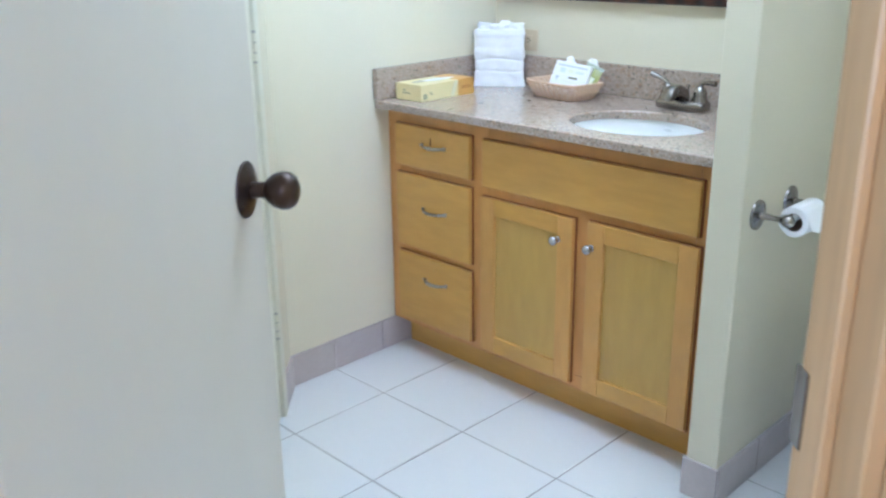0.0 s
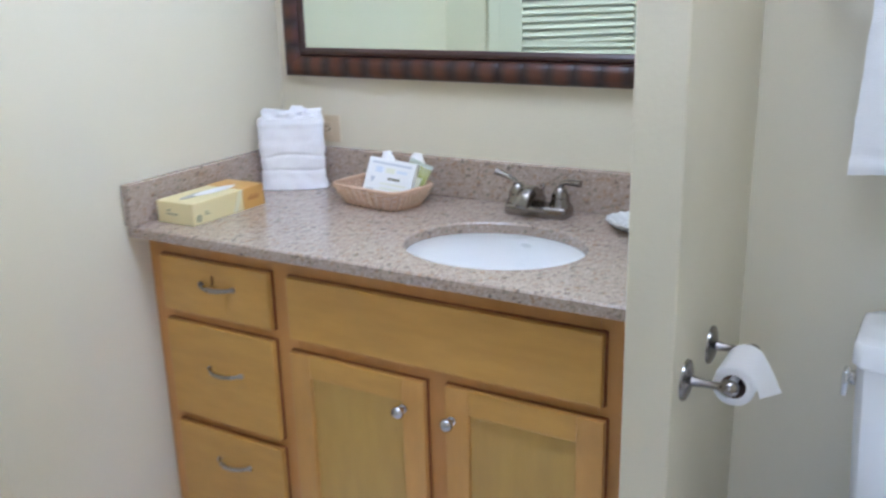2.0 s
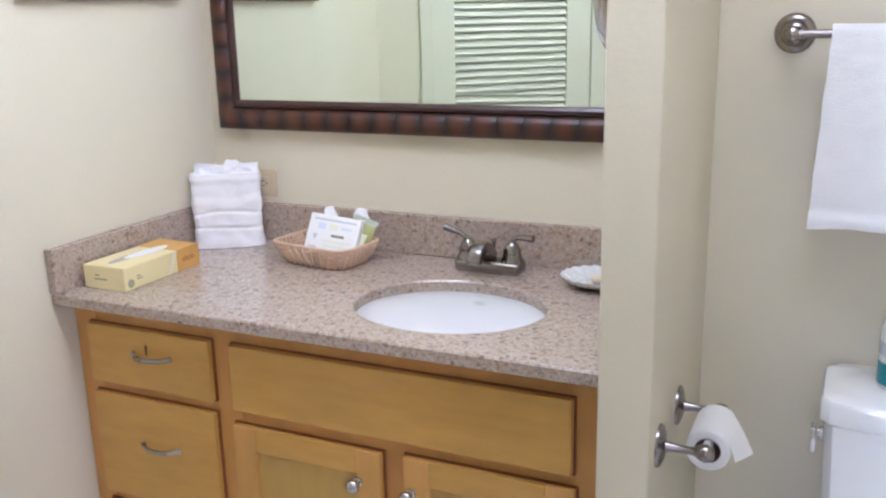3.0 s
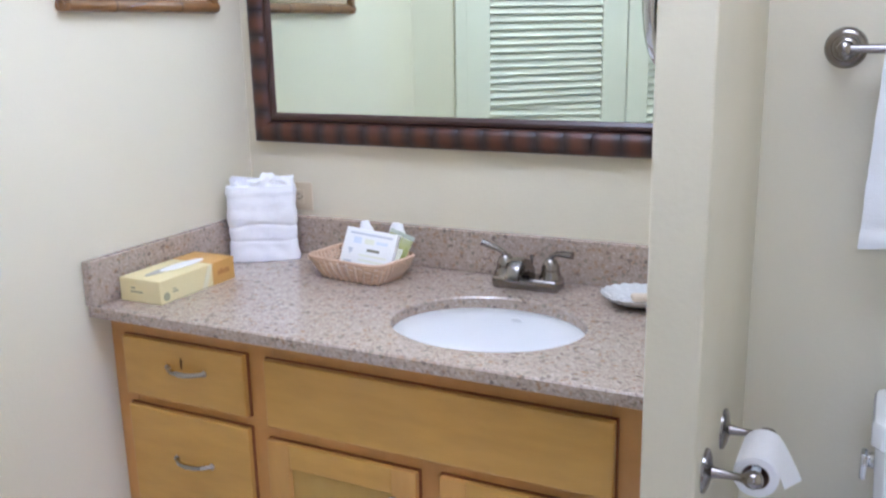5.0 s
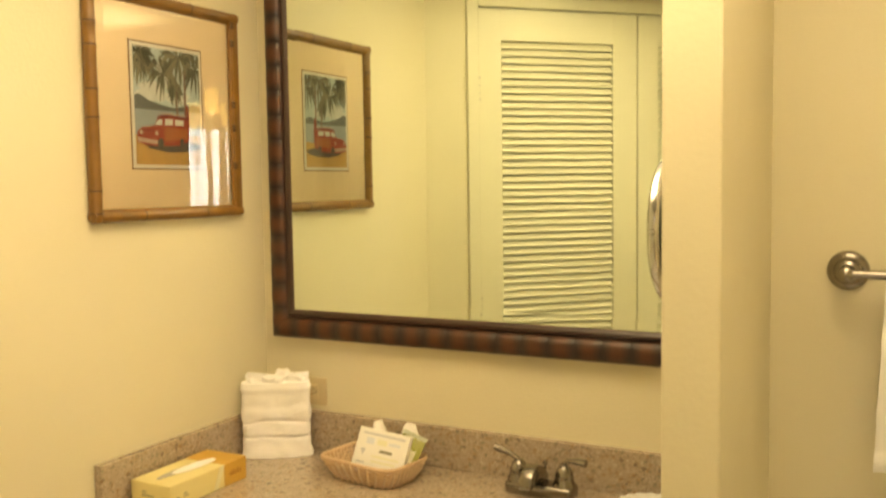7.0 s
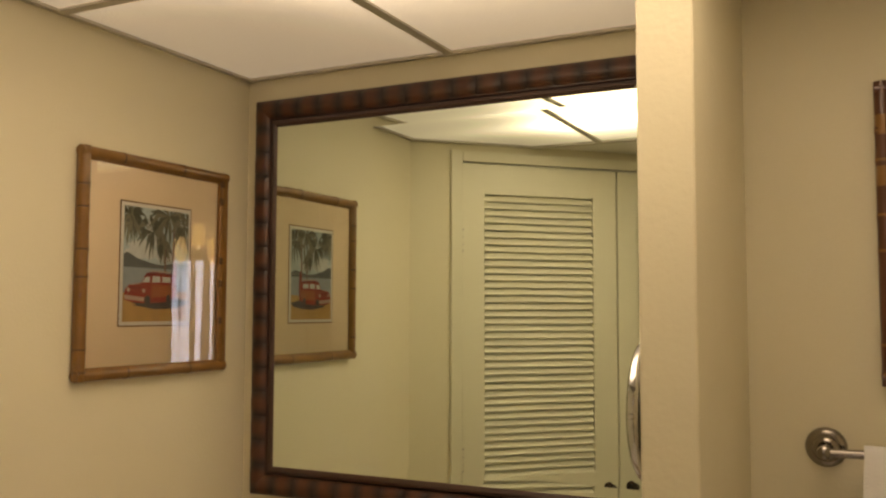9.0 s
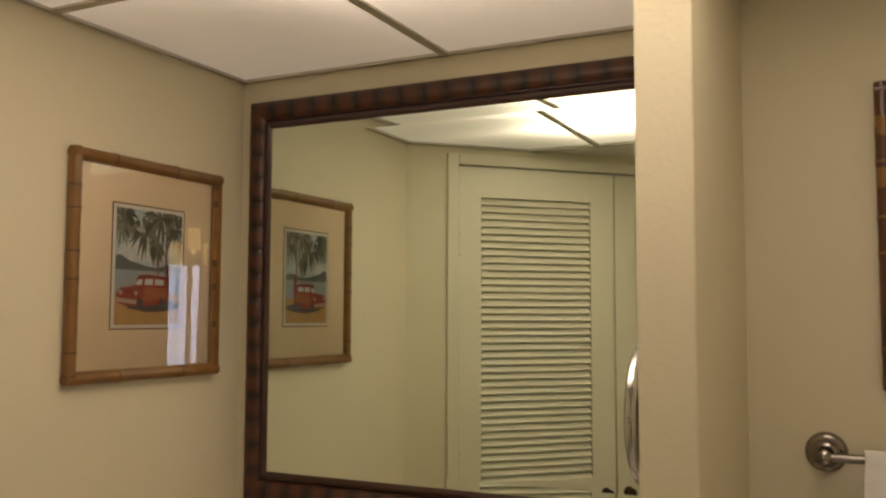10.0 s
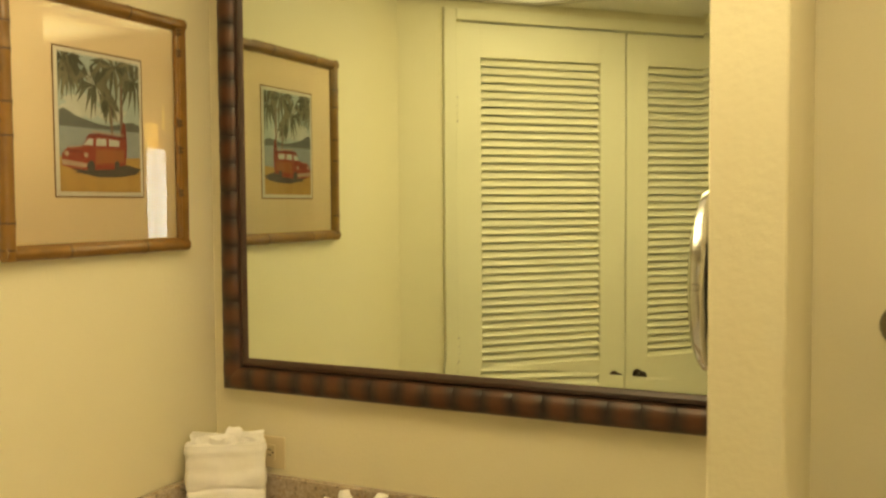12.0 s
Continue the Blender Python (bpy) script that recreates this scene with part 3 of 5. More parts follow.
stub = part("false_front", box(B(), 0.416, FRONT, 0.636, 1.110, FACE - 0.001, 0.774, 0.003), MAPLE_FLAT, vanity)
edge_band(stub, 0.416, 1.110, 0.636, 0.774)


def panelled_door(x0, x1, z0, z1, knob_x):
    """A framed door with a recessed flat panel and a round knob."""
    s = 0.052
    body = part("cabinet_door", box(B(), x0 + s - 0.006, FRONT + 0.009, z0 + s - 0.006, x1 - s + 0.006, FACE - 0.001, z1 - s + 0.006), MAPLE_PANEL, vanity)
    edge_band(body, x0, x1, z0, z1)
    part("door_stile", box(B(), x0, FRONT, z0, x0 + s, FACE - 0.001, z1, 0.0022), MAPLE, body)
    part("door_stile", box(B(), x1 - s, FRONT, z0, x1, FACE - 0.001, z1, 0.0022), MAPLE, body)
    part("door_rail", box(B(), x0 + s, FRONT + 0.0004, z0, x1 - s, FACE - 0.001, z0 + s, 0.0022), MAPLE_FLAT, body)
    part("door_rail", box(B(), x0 + s, FRONT + 0.0004, z1 - s, x1 - s, FACE - 0.001, z1, 0.0022), MAPLE_FLAT, body)
    part("door_knob", lathe(B(), [(0.010, 0), (0.0095, 0.003), (0.006, 0.005), (0.0055, 0.010), (0.009, 0.0125), (0.0125, 0.016), (0.0138, 0.0205), (0.0128, 0.025), (0.009, 0.0285), (0.0045, 0.030), (0, 0.0304)], 24),
         PEWTER, body, "round brushed nickel knob", pose(knob_x, FRONT, 0.540, 90), True)


panelled_door(0.412, 0.746, 0.122, 0.606, 0.697)
panelled_door(0.793, 1.116, 0.116, 0.610, 0.808)

# ---- countertop with basin cut-out ----
CX, CY, CA, CB = 0.806, -0.335, 0.190, 0.157


def countertop():
    x0, x1, y0, y1, th = 0.004, 1.170, -0.563, -0.003, 0.024
    corner = [math.atan2(y - CY, x - CX) for x in (x0, x1) for y in (y0, y1)]
    angles = sorted([2 * math.pi * k / 96 - math.pi for k in range(96)] + corner)
    rings = [[], [], [], [], [], []]
    bm = B()
    for a in angles:
        c, s = math.cos(a), math.sin(a)
        far = min([(x - CX) / c for x in (x0, x1) if abs(c) > 1e-6 and (x - CX) / c > 0] + [(y - CY) / s for y in (y0, y1) if abs(s) > 1e-6 and (y - CY) / s > 0])
        ox, oy = CX + far * c, CY + far * s
        k = CA * CB / math.hypot(CB * c, CA * s)
        ix, iy = CX + k * c, CY + k * s
        e = 0.003
        tx, ty = min(max(ox, x0 + e), x1 - e), min(max(oy, y0 + e), y1 - e)
        rows = ((ix, iy, -th), (ix, iy, -0.003), (CX + (k + 0.003) * c, CY + (k + 0.003) * s, 0), (tx, ty, 0), (ox, oy, -e), (ox, oy, -th))
        for ring, (x, y, z) in zip(rings, rows):
            ring.append(bm.verts.new((x, y, COUNTER + z)))
    n = len(angles)
    for r in range(6):
        a, b = rings[r], rings[(r + 1) % 6]
        for k in range(n):
            bm.faces.new((a[k], a[(k + 1) % n], b[(k + 1) % n], b[k]))
    bmesh.ops.remove_doubles(bm, verts=bm.verts[:], dist=1e-5)
    bmesh.ops.recalc_face_normals(bm, faces=bm.faces[:])
    return bm


top_ob = thing("countertop", pose(0, 0, 0), "speckled brown granite vanity top with a basin cut-out", "countertop")
part("slab", countertop(), GRANITE, top_ob)
part("backsplash", box(B(), 0.024, -0.022, COUNTER + 0.0005, 1.170, -0.002, 0.940, 0.002), GRANITE, top_ob)
part("side_splash", box(B(), 0.002, -0.567, COUNTER + 0.0006, 0.0235, -0.002, 0.940, 0.002), GRANITE, top_ob)

basin = thing("basin", pose(CX, CY, COUNTER - 0.025), "oval white porcelain undermount basin", "basin")
prof = [(1.14, 0.0), (1.03, 0.0)] + [(1.03 * math.cos(a) ** 0.55, -0.168 * math.sin(a)) for a in (math.pi / 2 * k / 14 for k in range(1, 14))] + [(0.0, -0.168)]
part("bowl", lathe(B(), [(r * 0.2, z) for r, z in prof], 64, sx=CA / 0.2, sy=CB / 0.2), PORCELAIN, basin, "", None, True)
part("overflow_ring", lathe(B(), [(0, 0.0012), (0.0080, 0.0012), (0.0088, 0.0020), (0.0105, 0.0022), (0.0125, 0.0)], 28, sx=1.1, sy=0.42), OVERFLOW, basin, "small oval overflow ring",
     pose(-0.003, CB * 1.006, -0.0215, 86, 0, 0), True)
part("drain", lathe(B(), [(0, 0.003), (0.018, 0.003), (0.022, 0.001), (0.024, -0.002)], 24), CHROME, basin, "chrome drain", pose(0, 0, -0.165), True)

# ---- faucet ----
faucet = thing("faucet", pose(0.794, -0.091, COUNTER), "brushed nickel two-lever basin faucet", "faucet")
part("base", box(B(), -0.074, -0.027, 0.0, 0.074, 0.027, 0.027, 0.007, 3), NICKEL, faucet, "", None, True)
for side in (-1, 1):
    post = part("valve_post", lathe(B(), [(0.0245, 0.022), (0.0245, 0.030), (0.021, 0.036), (0.019, 0.046), (0.0195, 0.050), (0.0165, 0.056), (0.0135, 0.064), (0.008, 0.070), (0, 0.072)], 24),
                NICKEL, faucet, "", pose(side * 0.051, 0, 0), True)
    if side < 0:
        pts = [(0, 0, 0.062), (-0.004, 0.000, 0.072), (-0.018, -0.003, 0.081), (-0.036, -0.007, 0.088), (-0.052, -0.010, 0.094)]
    else:
        pts = [(0, 0, 0.062), (0.002, 0, 0.074), (0.013, -0.002, 0.081), (0.032, -0.005, 0.082), (0.050, -0.008, 0.082)]
    part("lever", tube(B(), pts, [0.0060, 0.0056, 0.0056, 0.0072, 0.0080], 12), NICKEL, post, "curved lever handle", None, True)
bm = B()
side = [(0.024, 0.026), (0.016, 0.046), (-0.004, 0.064), (-0.028, 0.075), (-0.048, 0.073), (-0.062, 0.062), (-0.070, 0.046), (-0.072, 0.033), (-0.056, 0.032), (-0.044, 0.041), (-0.026, 0.038), (-0.012, 0.026)]
prism(bm, side, -0.0145, 0.0145, Matrix(((0, 0, 1, -0.006), (1.15, 0, 0, 0), (0, 1, 0, 0), (0, 0, 0, 1))))
bmesh.ops.recalc_face_normals(bm, faces=bm.faces[:])
bmesh.ops.bevel(bm, geom=bm.edges[:], offset=0.0045, segments=2, profile=0.5, affect="EDGES", clamp_overlap=True)
part("spout", bm, NICKEL, faucet, "low broad arched spout", None, True)
part("lift_rod", tube(B(), [(0, 0.022, 0.02), (0, 0.0235, 0.058), (0, 0.0235, 0.059), (0, 0.0235, 0.067)], [0.0028, 0.0028, 0.0055, 0.0045], 10), NICKEL, faucet, "pop-up rod with a small knob", None, True)

# ---- shell soap dish and soap ----
dish = thing("soap_dish", pose(1.040, -0.118, COUNTER), "white scalloped shell soap dish on the countertop", "soap dish")
bm = B()
n = 120
rows = []
for r, z in ((0.028, 0.001), (0.044, 0.005), (0.062, 0.012), (0.0745, 0.022), (0.0758, 0.024), (0.072, 0.022), (0.058, 0.012), (0.040, 0.007), (0.0, 0.005)):
    ring = []
    for k in range(n if r else 1):
        a = 2 * math.pi * k / n
        q = r * (1 + 0.012 * math.cos(20 * a) * min(1, r / 0.06) ** 2)
        ring.append(bm.verts.new((q * math.cos(a), q * math.sin(a) * 0.92, z + 0.0014 * math.cos(20 * a) * (r / 0.085) ** 2)))
    rows.append(ring)
for a, b in zip(rows, rows[1:]):
    for k in range(n):
        j = (k + 1) % n
        bm.faces.new((a[k], a[j], b[j], b[k]) if len(b) > 1 else (a[k], a[j], b[0]))
bm.faces.new(rows[0][::-1])
bmesh.ops.recalc_face_normals(bm, faces=bm.faces[:])
part("shell", bm, SHELL, dish, "", None, True)
soap = thing("soap_bar", pose(1.046, -0.112, COUNTER + 0.008, 0, 0, 25), "small worn cream soap bar in the dish", "soap")
part("bar", box(B(), -0.022, -0.014, 0, 0.022, 0.014, 0.012, 0.005, 3), SOAP, soap, "", None, True)

# ---- tissue box ----
BW, BL, BH = 0.112, 0.232, 0.050
tbox = thing("tissue_box", pose(0.092, -0.387, COUNTER + 0.0005), "flat yellow and orange cardboard tissue box on the countertop", "tissue box")
part("carton", box(B(), -BW / 2, -BL / 2, 0, BW / 2, BL / 2, BH, 0.0012, 1), BOXYELLOW, tbox)
bm = B()
box(bm, -BW / 2 - 0.0006, 0.045, 0.0005, BW / 2 + 0.0006, BL / 2 + 0.0006, BH + 0.0006)
part("orange_end", bm, BOXORANGE, tbox, "orange printed end")
bm = B()
prism(bm, [(0.030, 0.002), (0.045, 0.002), (0.066, 0.049), (0.051, 0.049)], 0, 0.0005, Matrix(((0, 0, 1, BW / 2 + 0.0003), (1, 0, 0, -0.02), (0, 1, 0, 0), (0, 0, 0, 1))))
part("white_stripe", bm, BOXPALE, tbox, "pale diagonal stripe")
bm = B()
lathe(bm, [(0.0, 0.0008), (1.0, 0.0008), (1.0, 0.0)], 32, pose(-0.004, -0.020, BH + 0.0004), 0.013, 0.074)
part("opening", bm, SLOTGREY, tbox, "oval tissue slot")
bm = B()
lathe(bm, [(0.0, 0.0012), (1.0, 0.0012), (1.0, 0.0)], 32, pose(0.004, 0.008, BH + 0.0006, 0, 0, -3), 0.017, 0.062)
part("film", bm, PAPER, tbox, "white tissue showing in the slot")
bm = B()
for k, (x0, x1) in enumerate(((-0.024, -0.012), (-0.026, 0.008))):
    box(bm, x0, -BL / 2 - 0.0007, 0.028 - 0.008 * k, x1, -BL / 2, 0.032 - 0.008 * k)
part("end_print", bm, INKSOFT, tbox, "small dark printed lines")
bm = B()
lathe(bm, [(0, 0.0007), (0.009, 0.0007), (0.009, 0)], 20, pose(BW / 2, -0.098, 0.014, 0, 90))
for k in range(2):
    box(bm, BW / 2, -0.080, 0.024 - 0.006 * k, BW / 2 + 0.0006, -0.070 + 0.006 * k, 0.027 - 0.006 * k)
part("seal", bm, INKSOFT, tbox, "round dark printed seal")

bm = B()
for k in range(5):
    box(bm, BW / 2, 0.062 + 0.008 * k, 0.020, BW / 2 + 0.0010, 0.067 + 0.008 * k, 0.029 + 0.003 * (k % 2))
part("brand_bars", bm, INKRUST, tbox, "rust-brown printed bars on the orange end")

# ---- folded towel pocket ----


def wrinkled(bm, amount, scale, seed):
    for v in bm.verts:
        n = v.normal
        v.co += n * amount * noise.noise(v.co * scale + Vector((seed, 2 * seed, 0)))
    return bm


def soft_block(w, d, h, cuts, power=5.0):
    """A rounded block, closed, as rings of a soft rectangle."""
    bm = B()
    rows = []
    sides = 56
    for k in range(cuts + 1):
        z = h * k / cuts
        ring = []
        for j in range(sides):
            a = 2 * math.pi * j / sides
            c, s = math.cos(a), math.sin(a)
            r = (abs(c) ** power + abs(s) ** power) ** (-1 / power)
            ring.append(bm.verts.new((w / 2 * r * c, d / 2 * r * s, z)))
        rows.append(ring)
    for a, b in zip(rows, rows[1:]):
        for j in range(sides):
            bm.faces.new((a[j], a[(j + 1) % sides], b[(j + 1) % sides], b[j]))
    for ring, z, flip in ((rows[0], 0, True), (rows[-1], h, False)):
        mid = bm.verts.new((0, 0, z))
        for j in range(sides):
            f = (ring[j], ring[(j + 1) % sides], mid)
            bm.faces.new(f[::-1] if flip else f)
    bm.normal_update()
    return bm


towels = thing("folded_towels", pose(0.106, -0.101, COUNTER + 0.001, 0, 0, 35), "white hand towel folded upright as a pocket", "towel")
bm = soft_block(0.164, 0.052, 0.182, 60)
for v in bm.verts:
    z = v.co.z
    fold = sum(d * math.exp(-((z - c - 0.003 * math.sin(v.co.x * 26 + c * 90)) / w) ** 2) for c, d, w in ((0.050, 0.0036, 0.0035), (0.086, 0.0036, 0.0035), (0.128, 0.0014, 0.010)))
    flare = 0.005 * math.exp(-(z / 0.022) ** 2) + 0.002 * math.exp(-((z - 0.110) / 0.02) ** 2)
    rim = 0.003 * math.exp(-((z - 0.168) / 0.008) ** 2)
    out = Vector((v.co.x, v.co.y * 3, 0)).normalized()
    v.co += out * (flare + rim - fold)
    v.co.y -= 0.0035 * math.sin(v.co.x * 26 + 1) * (1 - z / 0.2)
    if 0 < z < 0.1:
        v.co.z += 0.0025 * math.sin(v.co.x * 34 + 2)
wrinkled(bm, 0.0028, 38, 1)
part("outer_towel", bm, TERRY, towels, "", None, True)
bm = B()
rng = random.Random(4)
rows = []
for k in range(7):
    ring = []
    for j in range(72):
        a = 2 * math.pi * j / 72
        pleat = 1 + 0.20 * math.sin(7 * a + 0.8 * math.sin(3 * a)) * (k / 6)
        ring.append(bm.verts.new((0.074 * math.cos(a) * (1 + 0.04 * pleat), 0.016 * math.sin(a) * (1 + 0.7 * (pleat - 1) * 3) + 0.004 * math.sin(5 * a),
                                  0.150 + 0.050 * k / 6 + (k / 6) * (0.008 * math.sin(5 * a + 1) - 0.010 * abs(math.cos(a)) ** 6))))
    rows.append(ring)
for a, b in zip(rows, rows[1:]):
    for j in range(72):
        bm.faces.new((a[j], a[(j + 1) % 72], b[(j + 1) % 72], b[j]))
mid = bm.verts.new((0, 0, 0.200))
for j in range(72):
    bm.faces.new((rows[-1][j], rows[-1][(j + 1) % 72], mid))
bm.normal_update()
wrinkled(bm, 0.012, 60, 3)
part("wash_cloth", bm, TERRY, towels, "crumpled white wash cloth tucked inside", None, True)

# ---- basket with toiletries ----
basket = thing("wicker_basket", pose(0.412, -0.146, COUNTER, 0, 0, -9), "small tan woven rectangular basket on the countertop", "basket")


def basket_ring(z, grow, sides=72):
    w, d = (0.082 + grow), (0.050 + grow * 0.85)
    out = []
    for j in range(sides):
        a = 2 * math.pi * j / sides
        c, s = math.cos(a), math.sin(a)
        r = (abs(c) ** 6 + abs(s) ** 6) ** (-1 / 6)
        out.append(Vector((w * r * c, d * r * s, z)))
    return out


bm = B()
low = [bm.verts.new(p) for p in basket_ring(0.0015, -0.002)]
bm.faces.new(low)
bmesh.ops.solidify(bm, geom=bm.faces[:], thickness=0.003)
part("basket_floor", bm, WICKER, basket)
for k in range(7):
    z, g = 0.004 + 0.0066 * k, 0.027 * (k / 6) ** 0.8
    bm = B()
    ring = basket_ring(z, g)
    pts = []
    for j, p in enumerate(ring):
        out = Vector((p.x, p.y, 0)).normalized()
        pts.append(p + out * 0.0016 * math.sin(math.pi * j / 2 + math.pi * k))
    tube(bm, pts + pts[:1], 0.0027, 6)
    part("weave_strand", bm, WICKER, basket, "", None, True)
stake = mesh("stake", tube(B(), [(0, 0.003, 0), (0, 0.018, 0.024), (0, 0.0265, 0.049)], 0.0030, 6), WICKER)
for j in range(0, 72, 2):
    p = basket_ring(0.001, -0.0005)[j]
    part("stake", stake, None, basket, "", Matrix.Translation(p) @ pose(0, 0, 0, 0, 0, math.degrees(math.atan2(p.y, p.x)) - 90))
rib = mesh("outer_rib", tube(B(), [(0, 0.005, 0.004), (0, 0.0215, 0.022), (0, 0.0305, 0.046)], 0.0025, 6), WICKER_PALE)
for j in range(0, 72, 2):
    p = basket_ring(0.001, -0.0005)[j]
    part("outer_rib", rib, None, basket, "", Matrix.Translation(p) @ pose(0, 0, 0, 0, 0, math.degrees(math.atan2(p.y, p.x)) - 90))
bm = B()
tube(bm, [p for p in basket_ring(0.049, 0.027)] + basket_ring(0.049, 0.027)[:1], 0.0040, 8)
part("rim", bm, WICKER, basket, "", None, True)

card = thing("soap_carton", Matrix.Translation((0.424, -0.170, COUNTER + 0.003)) @ pose(0, 0, 0, -24, 0, 2) @ pose(0, 0, 0, 0, 5, 0) @ Matrix.Scale(1.02, 4), "white printed toiletry carton leaning in the basket", "carton")
part("carton", box(B(), -0.065, 0, 0.012, 0.065, 0.014, 0.108, 0.0012, 1), CARDWHITE, card)
for x0, x1, z0, z1, ink in ((-0.052, 0.055, 0.094, 0.0985, INKGREY), (-0.040, -0.020, 0.074, 0.088, INKBLUE), (-0.012, 0.012, 0.075, 0.087, INKYELLOW),
                            (0.018, 0.046, 0.078, 0.084, INKBLUE), (-0.002, 0.030, 0.059, 0.065, INK), (-0.020, 0.050, 0.047, 0.051, INKYELLOW),
                            (-0.018, 0.044, 0.036, 0.040, INKYELLOW), (-0.055, -0.034, 0.030, 0.034, INKGREY)):
    part("print_bar", box(B(), x0, -0.0006, z0, x1, 0.0004, z1), ink, card)
bm = prism(B(), [(-0.050, 0.062), (-0.036, 0.062), (-0.043, 0.047)], -0.0004, 0.0006, Matrix(((1, 0, 0, 0), (0, 0, -1, 0), (0, 1, 0, 0), (0, 0, 0, 1))))
part("print_mark", bm, INKGREY, card, "small grey triangle mark")

sachet = thing("shampoo_sachet", Matrix.Translation((0.474, -0.146, COUNTER + 0.018)) @ pose(0, 0, 0, -26, 19, 6), "green printed sachet leaning in the basket", "sachet")
bm = box(B(), -0.030, 0, 0, 0.030, 0.007, 0.086, 0.003, 2)
part("pouch", bm, SACHET, sachet, "", None, True)
part("seal_strip", box(B(), -0.0305, 0.002, 0.0862, 0.0305, 0.0045, 0.095), SEAL, sachet, "crimped pale top edge")
part("print_patch", box(B(), -0.018, -0.0012, 0.03, 0.018, 0.0006, 0.058), INKYELLOW, sachet)

for k, (x, y, h, lean, turn) in enumerate(((0.394, -0.106, 0.091, -4, -14), (0.434, -0.104, 0.098, 22, 10))):
    cloth = thing("rolled_cloth", Matrix.Translation((x, y, COUNTER + 0.008)) @ pose(0, 0, 0, -10, lean, turn), "rolled white cloth end poking out of the basket", "cloth", "cloths in the basket")
    bm = B()
    pts, rr = [], []
    for j in range(12):
        q = j / 11
        pts.append((0.010 * math.sin(q * 3), 0.004 * math.sin(5 * q), h * 1.18 * q))
        rr.append((0.018 + 0.005 * k) * (1 - 0.55 * q ** 5) + 0.001)
    tube(bm, pts, rr, 14)
    bm.normal_update()
    wrinkled(bm, 0.006, 50, 9 + k)
    part("cloth", bm, PAPER, cloth, "", None, True)

# ---- outlet ----
outlet = thing("wall_outlet", pose(0.1305, 0, 0.988), "ivory duplex wall outlet set sideways above the backsplash", "outlet")
part("cover_plate", box(B(), -0.0575, -0.006, -0.035, 0.0575, -0.0002, 0.035, 0.003), IVORY, outlet, "", None, True)
for x in (-0.020, 0.020):
    face = part("receptacle", box(B(), x - 0.014, -0.008, -0.017, x + 0.014, -0.005, 0.017, 0.002), IVORY, outlet)
    bm = B()
    box(bm, x - 0.005, -0.0085, 0.005, x + 0.004, -0.0078, 0.007)
    box(bm, x - 0.005, -0.0085, -0.007, x + 0.004, -0.0078, -0.005)
    lathe(bm, [(0, 0.0007), (0.0024, 0.0007), (0.0024, 0)], 10, pose(x + 0.009, -0.0078, 0, 90))
    part("slots", bm, SLOT, face)
part("plate_screw", lathe(B(), [(0, 0.0012), (0.003, 0.0008), (0.0034, 0)], 12), IVORY, outlet, "", pose(0, -0.006, 0, 90))

# ---- large framed mirror ----
MX0, MX1, MZ0, MZ1, MW = 0.042, 1.1695, 1.124, 2.115, 0.074
mirror = thing("wall_mirror", pose(0, -0.001, 0), "large wall mirror in a dark segmented bamboo-style frame", "mirror")
gx0, gx1, gz0, gz1 = MX0 + MW - 0.004, MX1 - MW + 0.004, MZ0 + MW - 0.004, MZ1 - MW + 0.004
bm = B()
inner = [bm.verts.new(p) for p in ((gx0 + 0.026, -0.027, gz0 + 0.026), (gx1 - 0.026, -0.027, gz0 + 0.026), (gx1 - 0.026, -0.027, gz1 - 0.026), (gx0 + 0.026, -0.027, gz1 - 0.026))]
outer = [bm.verts.new(p) for p in ((gx0, -0.0277, gz0), (gx1, -0.0277, gz0), (gx1, -0.0277, gz1), (gx0, -0.0277, gz1))]
bm.faces.new(inner)
for k in range(4):
    bm.faces.new((outer[k], outer[(k + 1) % 4], inner[(k + 1) % 4], inner[k]))
part("mirror_glass", bm, MIRROR, mirror, "silvered glass with a bevelled edge")
part("backing_board", box(B(), gx0, -0.020, gz0, gx1, 0, gz1), FRAME_BASE, mirror)


def rail_mesh(length):
    """Frame moulding along x from 0 to length, mitred, outer edge at z = 0, inner edge at z = width."""
    bm = B()
    prof = [(0.0, 0.0), (0.0, -0.022), (0.004, -0.028), (0.050, -0.028), (0.053, -0.024), (0.056, -0.031), (0.064, -0.034), (0.070, -0.031), (MW, -0.026), (MW, 0.0)]
    a = [bm.verts.new((z, y, z)) for z, y in prof]
    b = [bm.verts.new((length - z, y, z)) for z, y in prof]
    for k in range(len(prof)):
        j = (k + 1) % len(prof)
        bm.faces.new((a[k], a[j], b[j], b[k]))
    bm.faces.new(a)
    bm.faces.new(b[::-1])
    bmesh.ops.recalc_face_normals(bm, faces=bm.faces[:])
    return bm


seg = B()
rows = []
for z, y in ((0.002, -0.026), (0.008, -0.034), (0.020, -0.0385), (0.034, -0.0385), (0.045, -0.034), (0.050, -0.026)):
    rows.append([seg.verts.new((x, y + 0.0030 * (abs(x) / 0.0285) ** 2.5, z)) for x in (-0.0285, -0.025, -0.018, -0.006, 0.006, 0.018, 0.025, 0.0285)])
for a, b in zip(rows, rows[1:]):
    for k in range(7):
        seg.faces.new((a[k], a[k + 1], b[k + 1], b[k]))
bmesh.ops.recalc_face_normals(seg, faces=seg.faces[:])
if sum(f.normal.y for f in seg.faces) > 0:
    bmesh.ops.reverse_faces(seg, faces=seg.faces[:])
SEG = mesh("frame_segment", seg, FRAME_SEG, True)
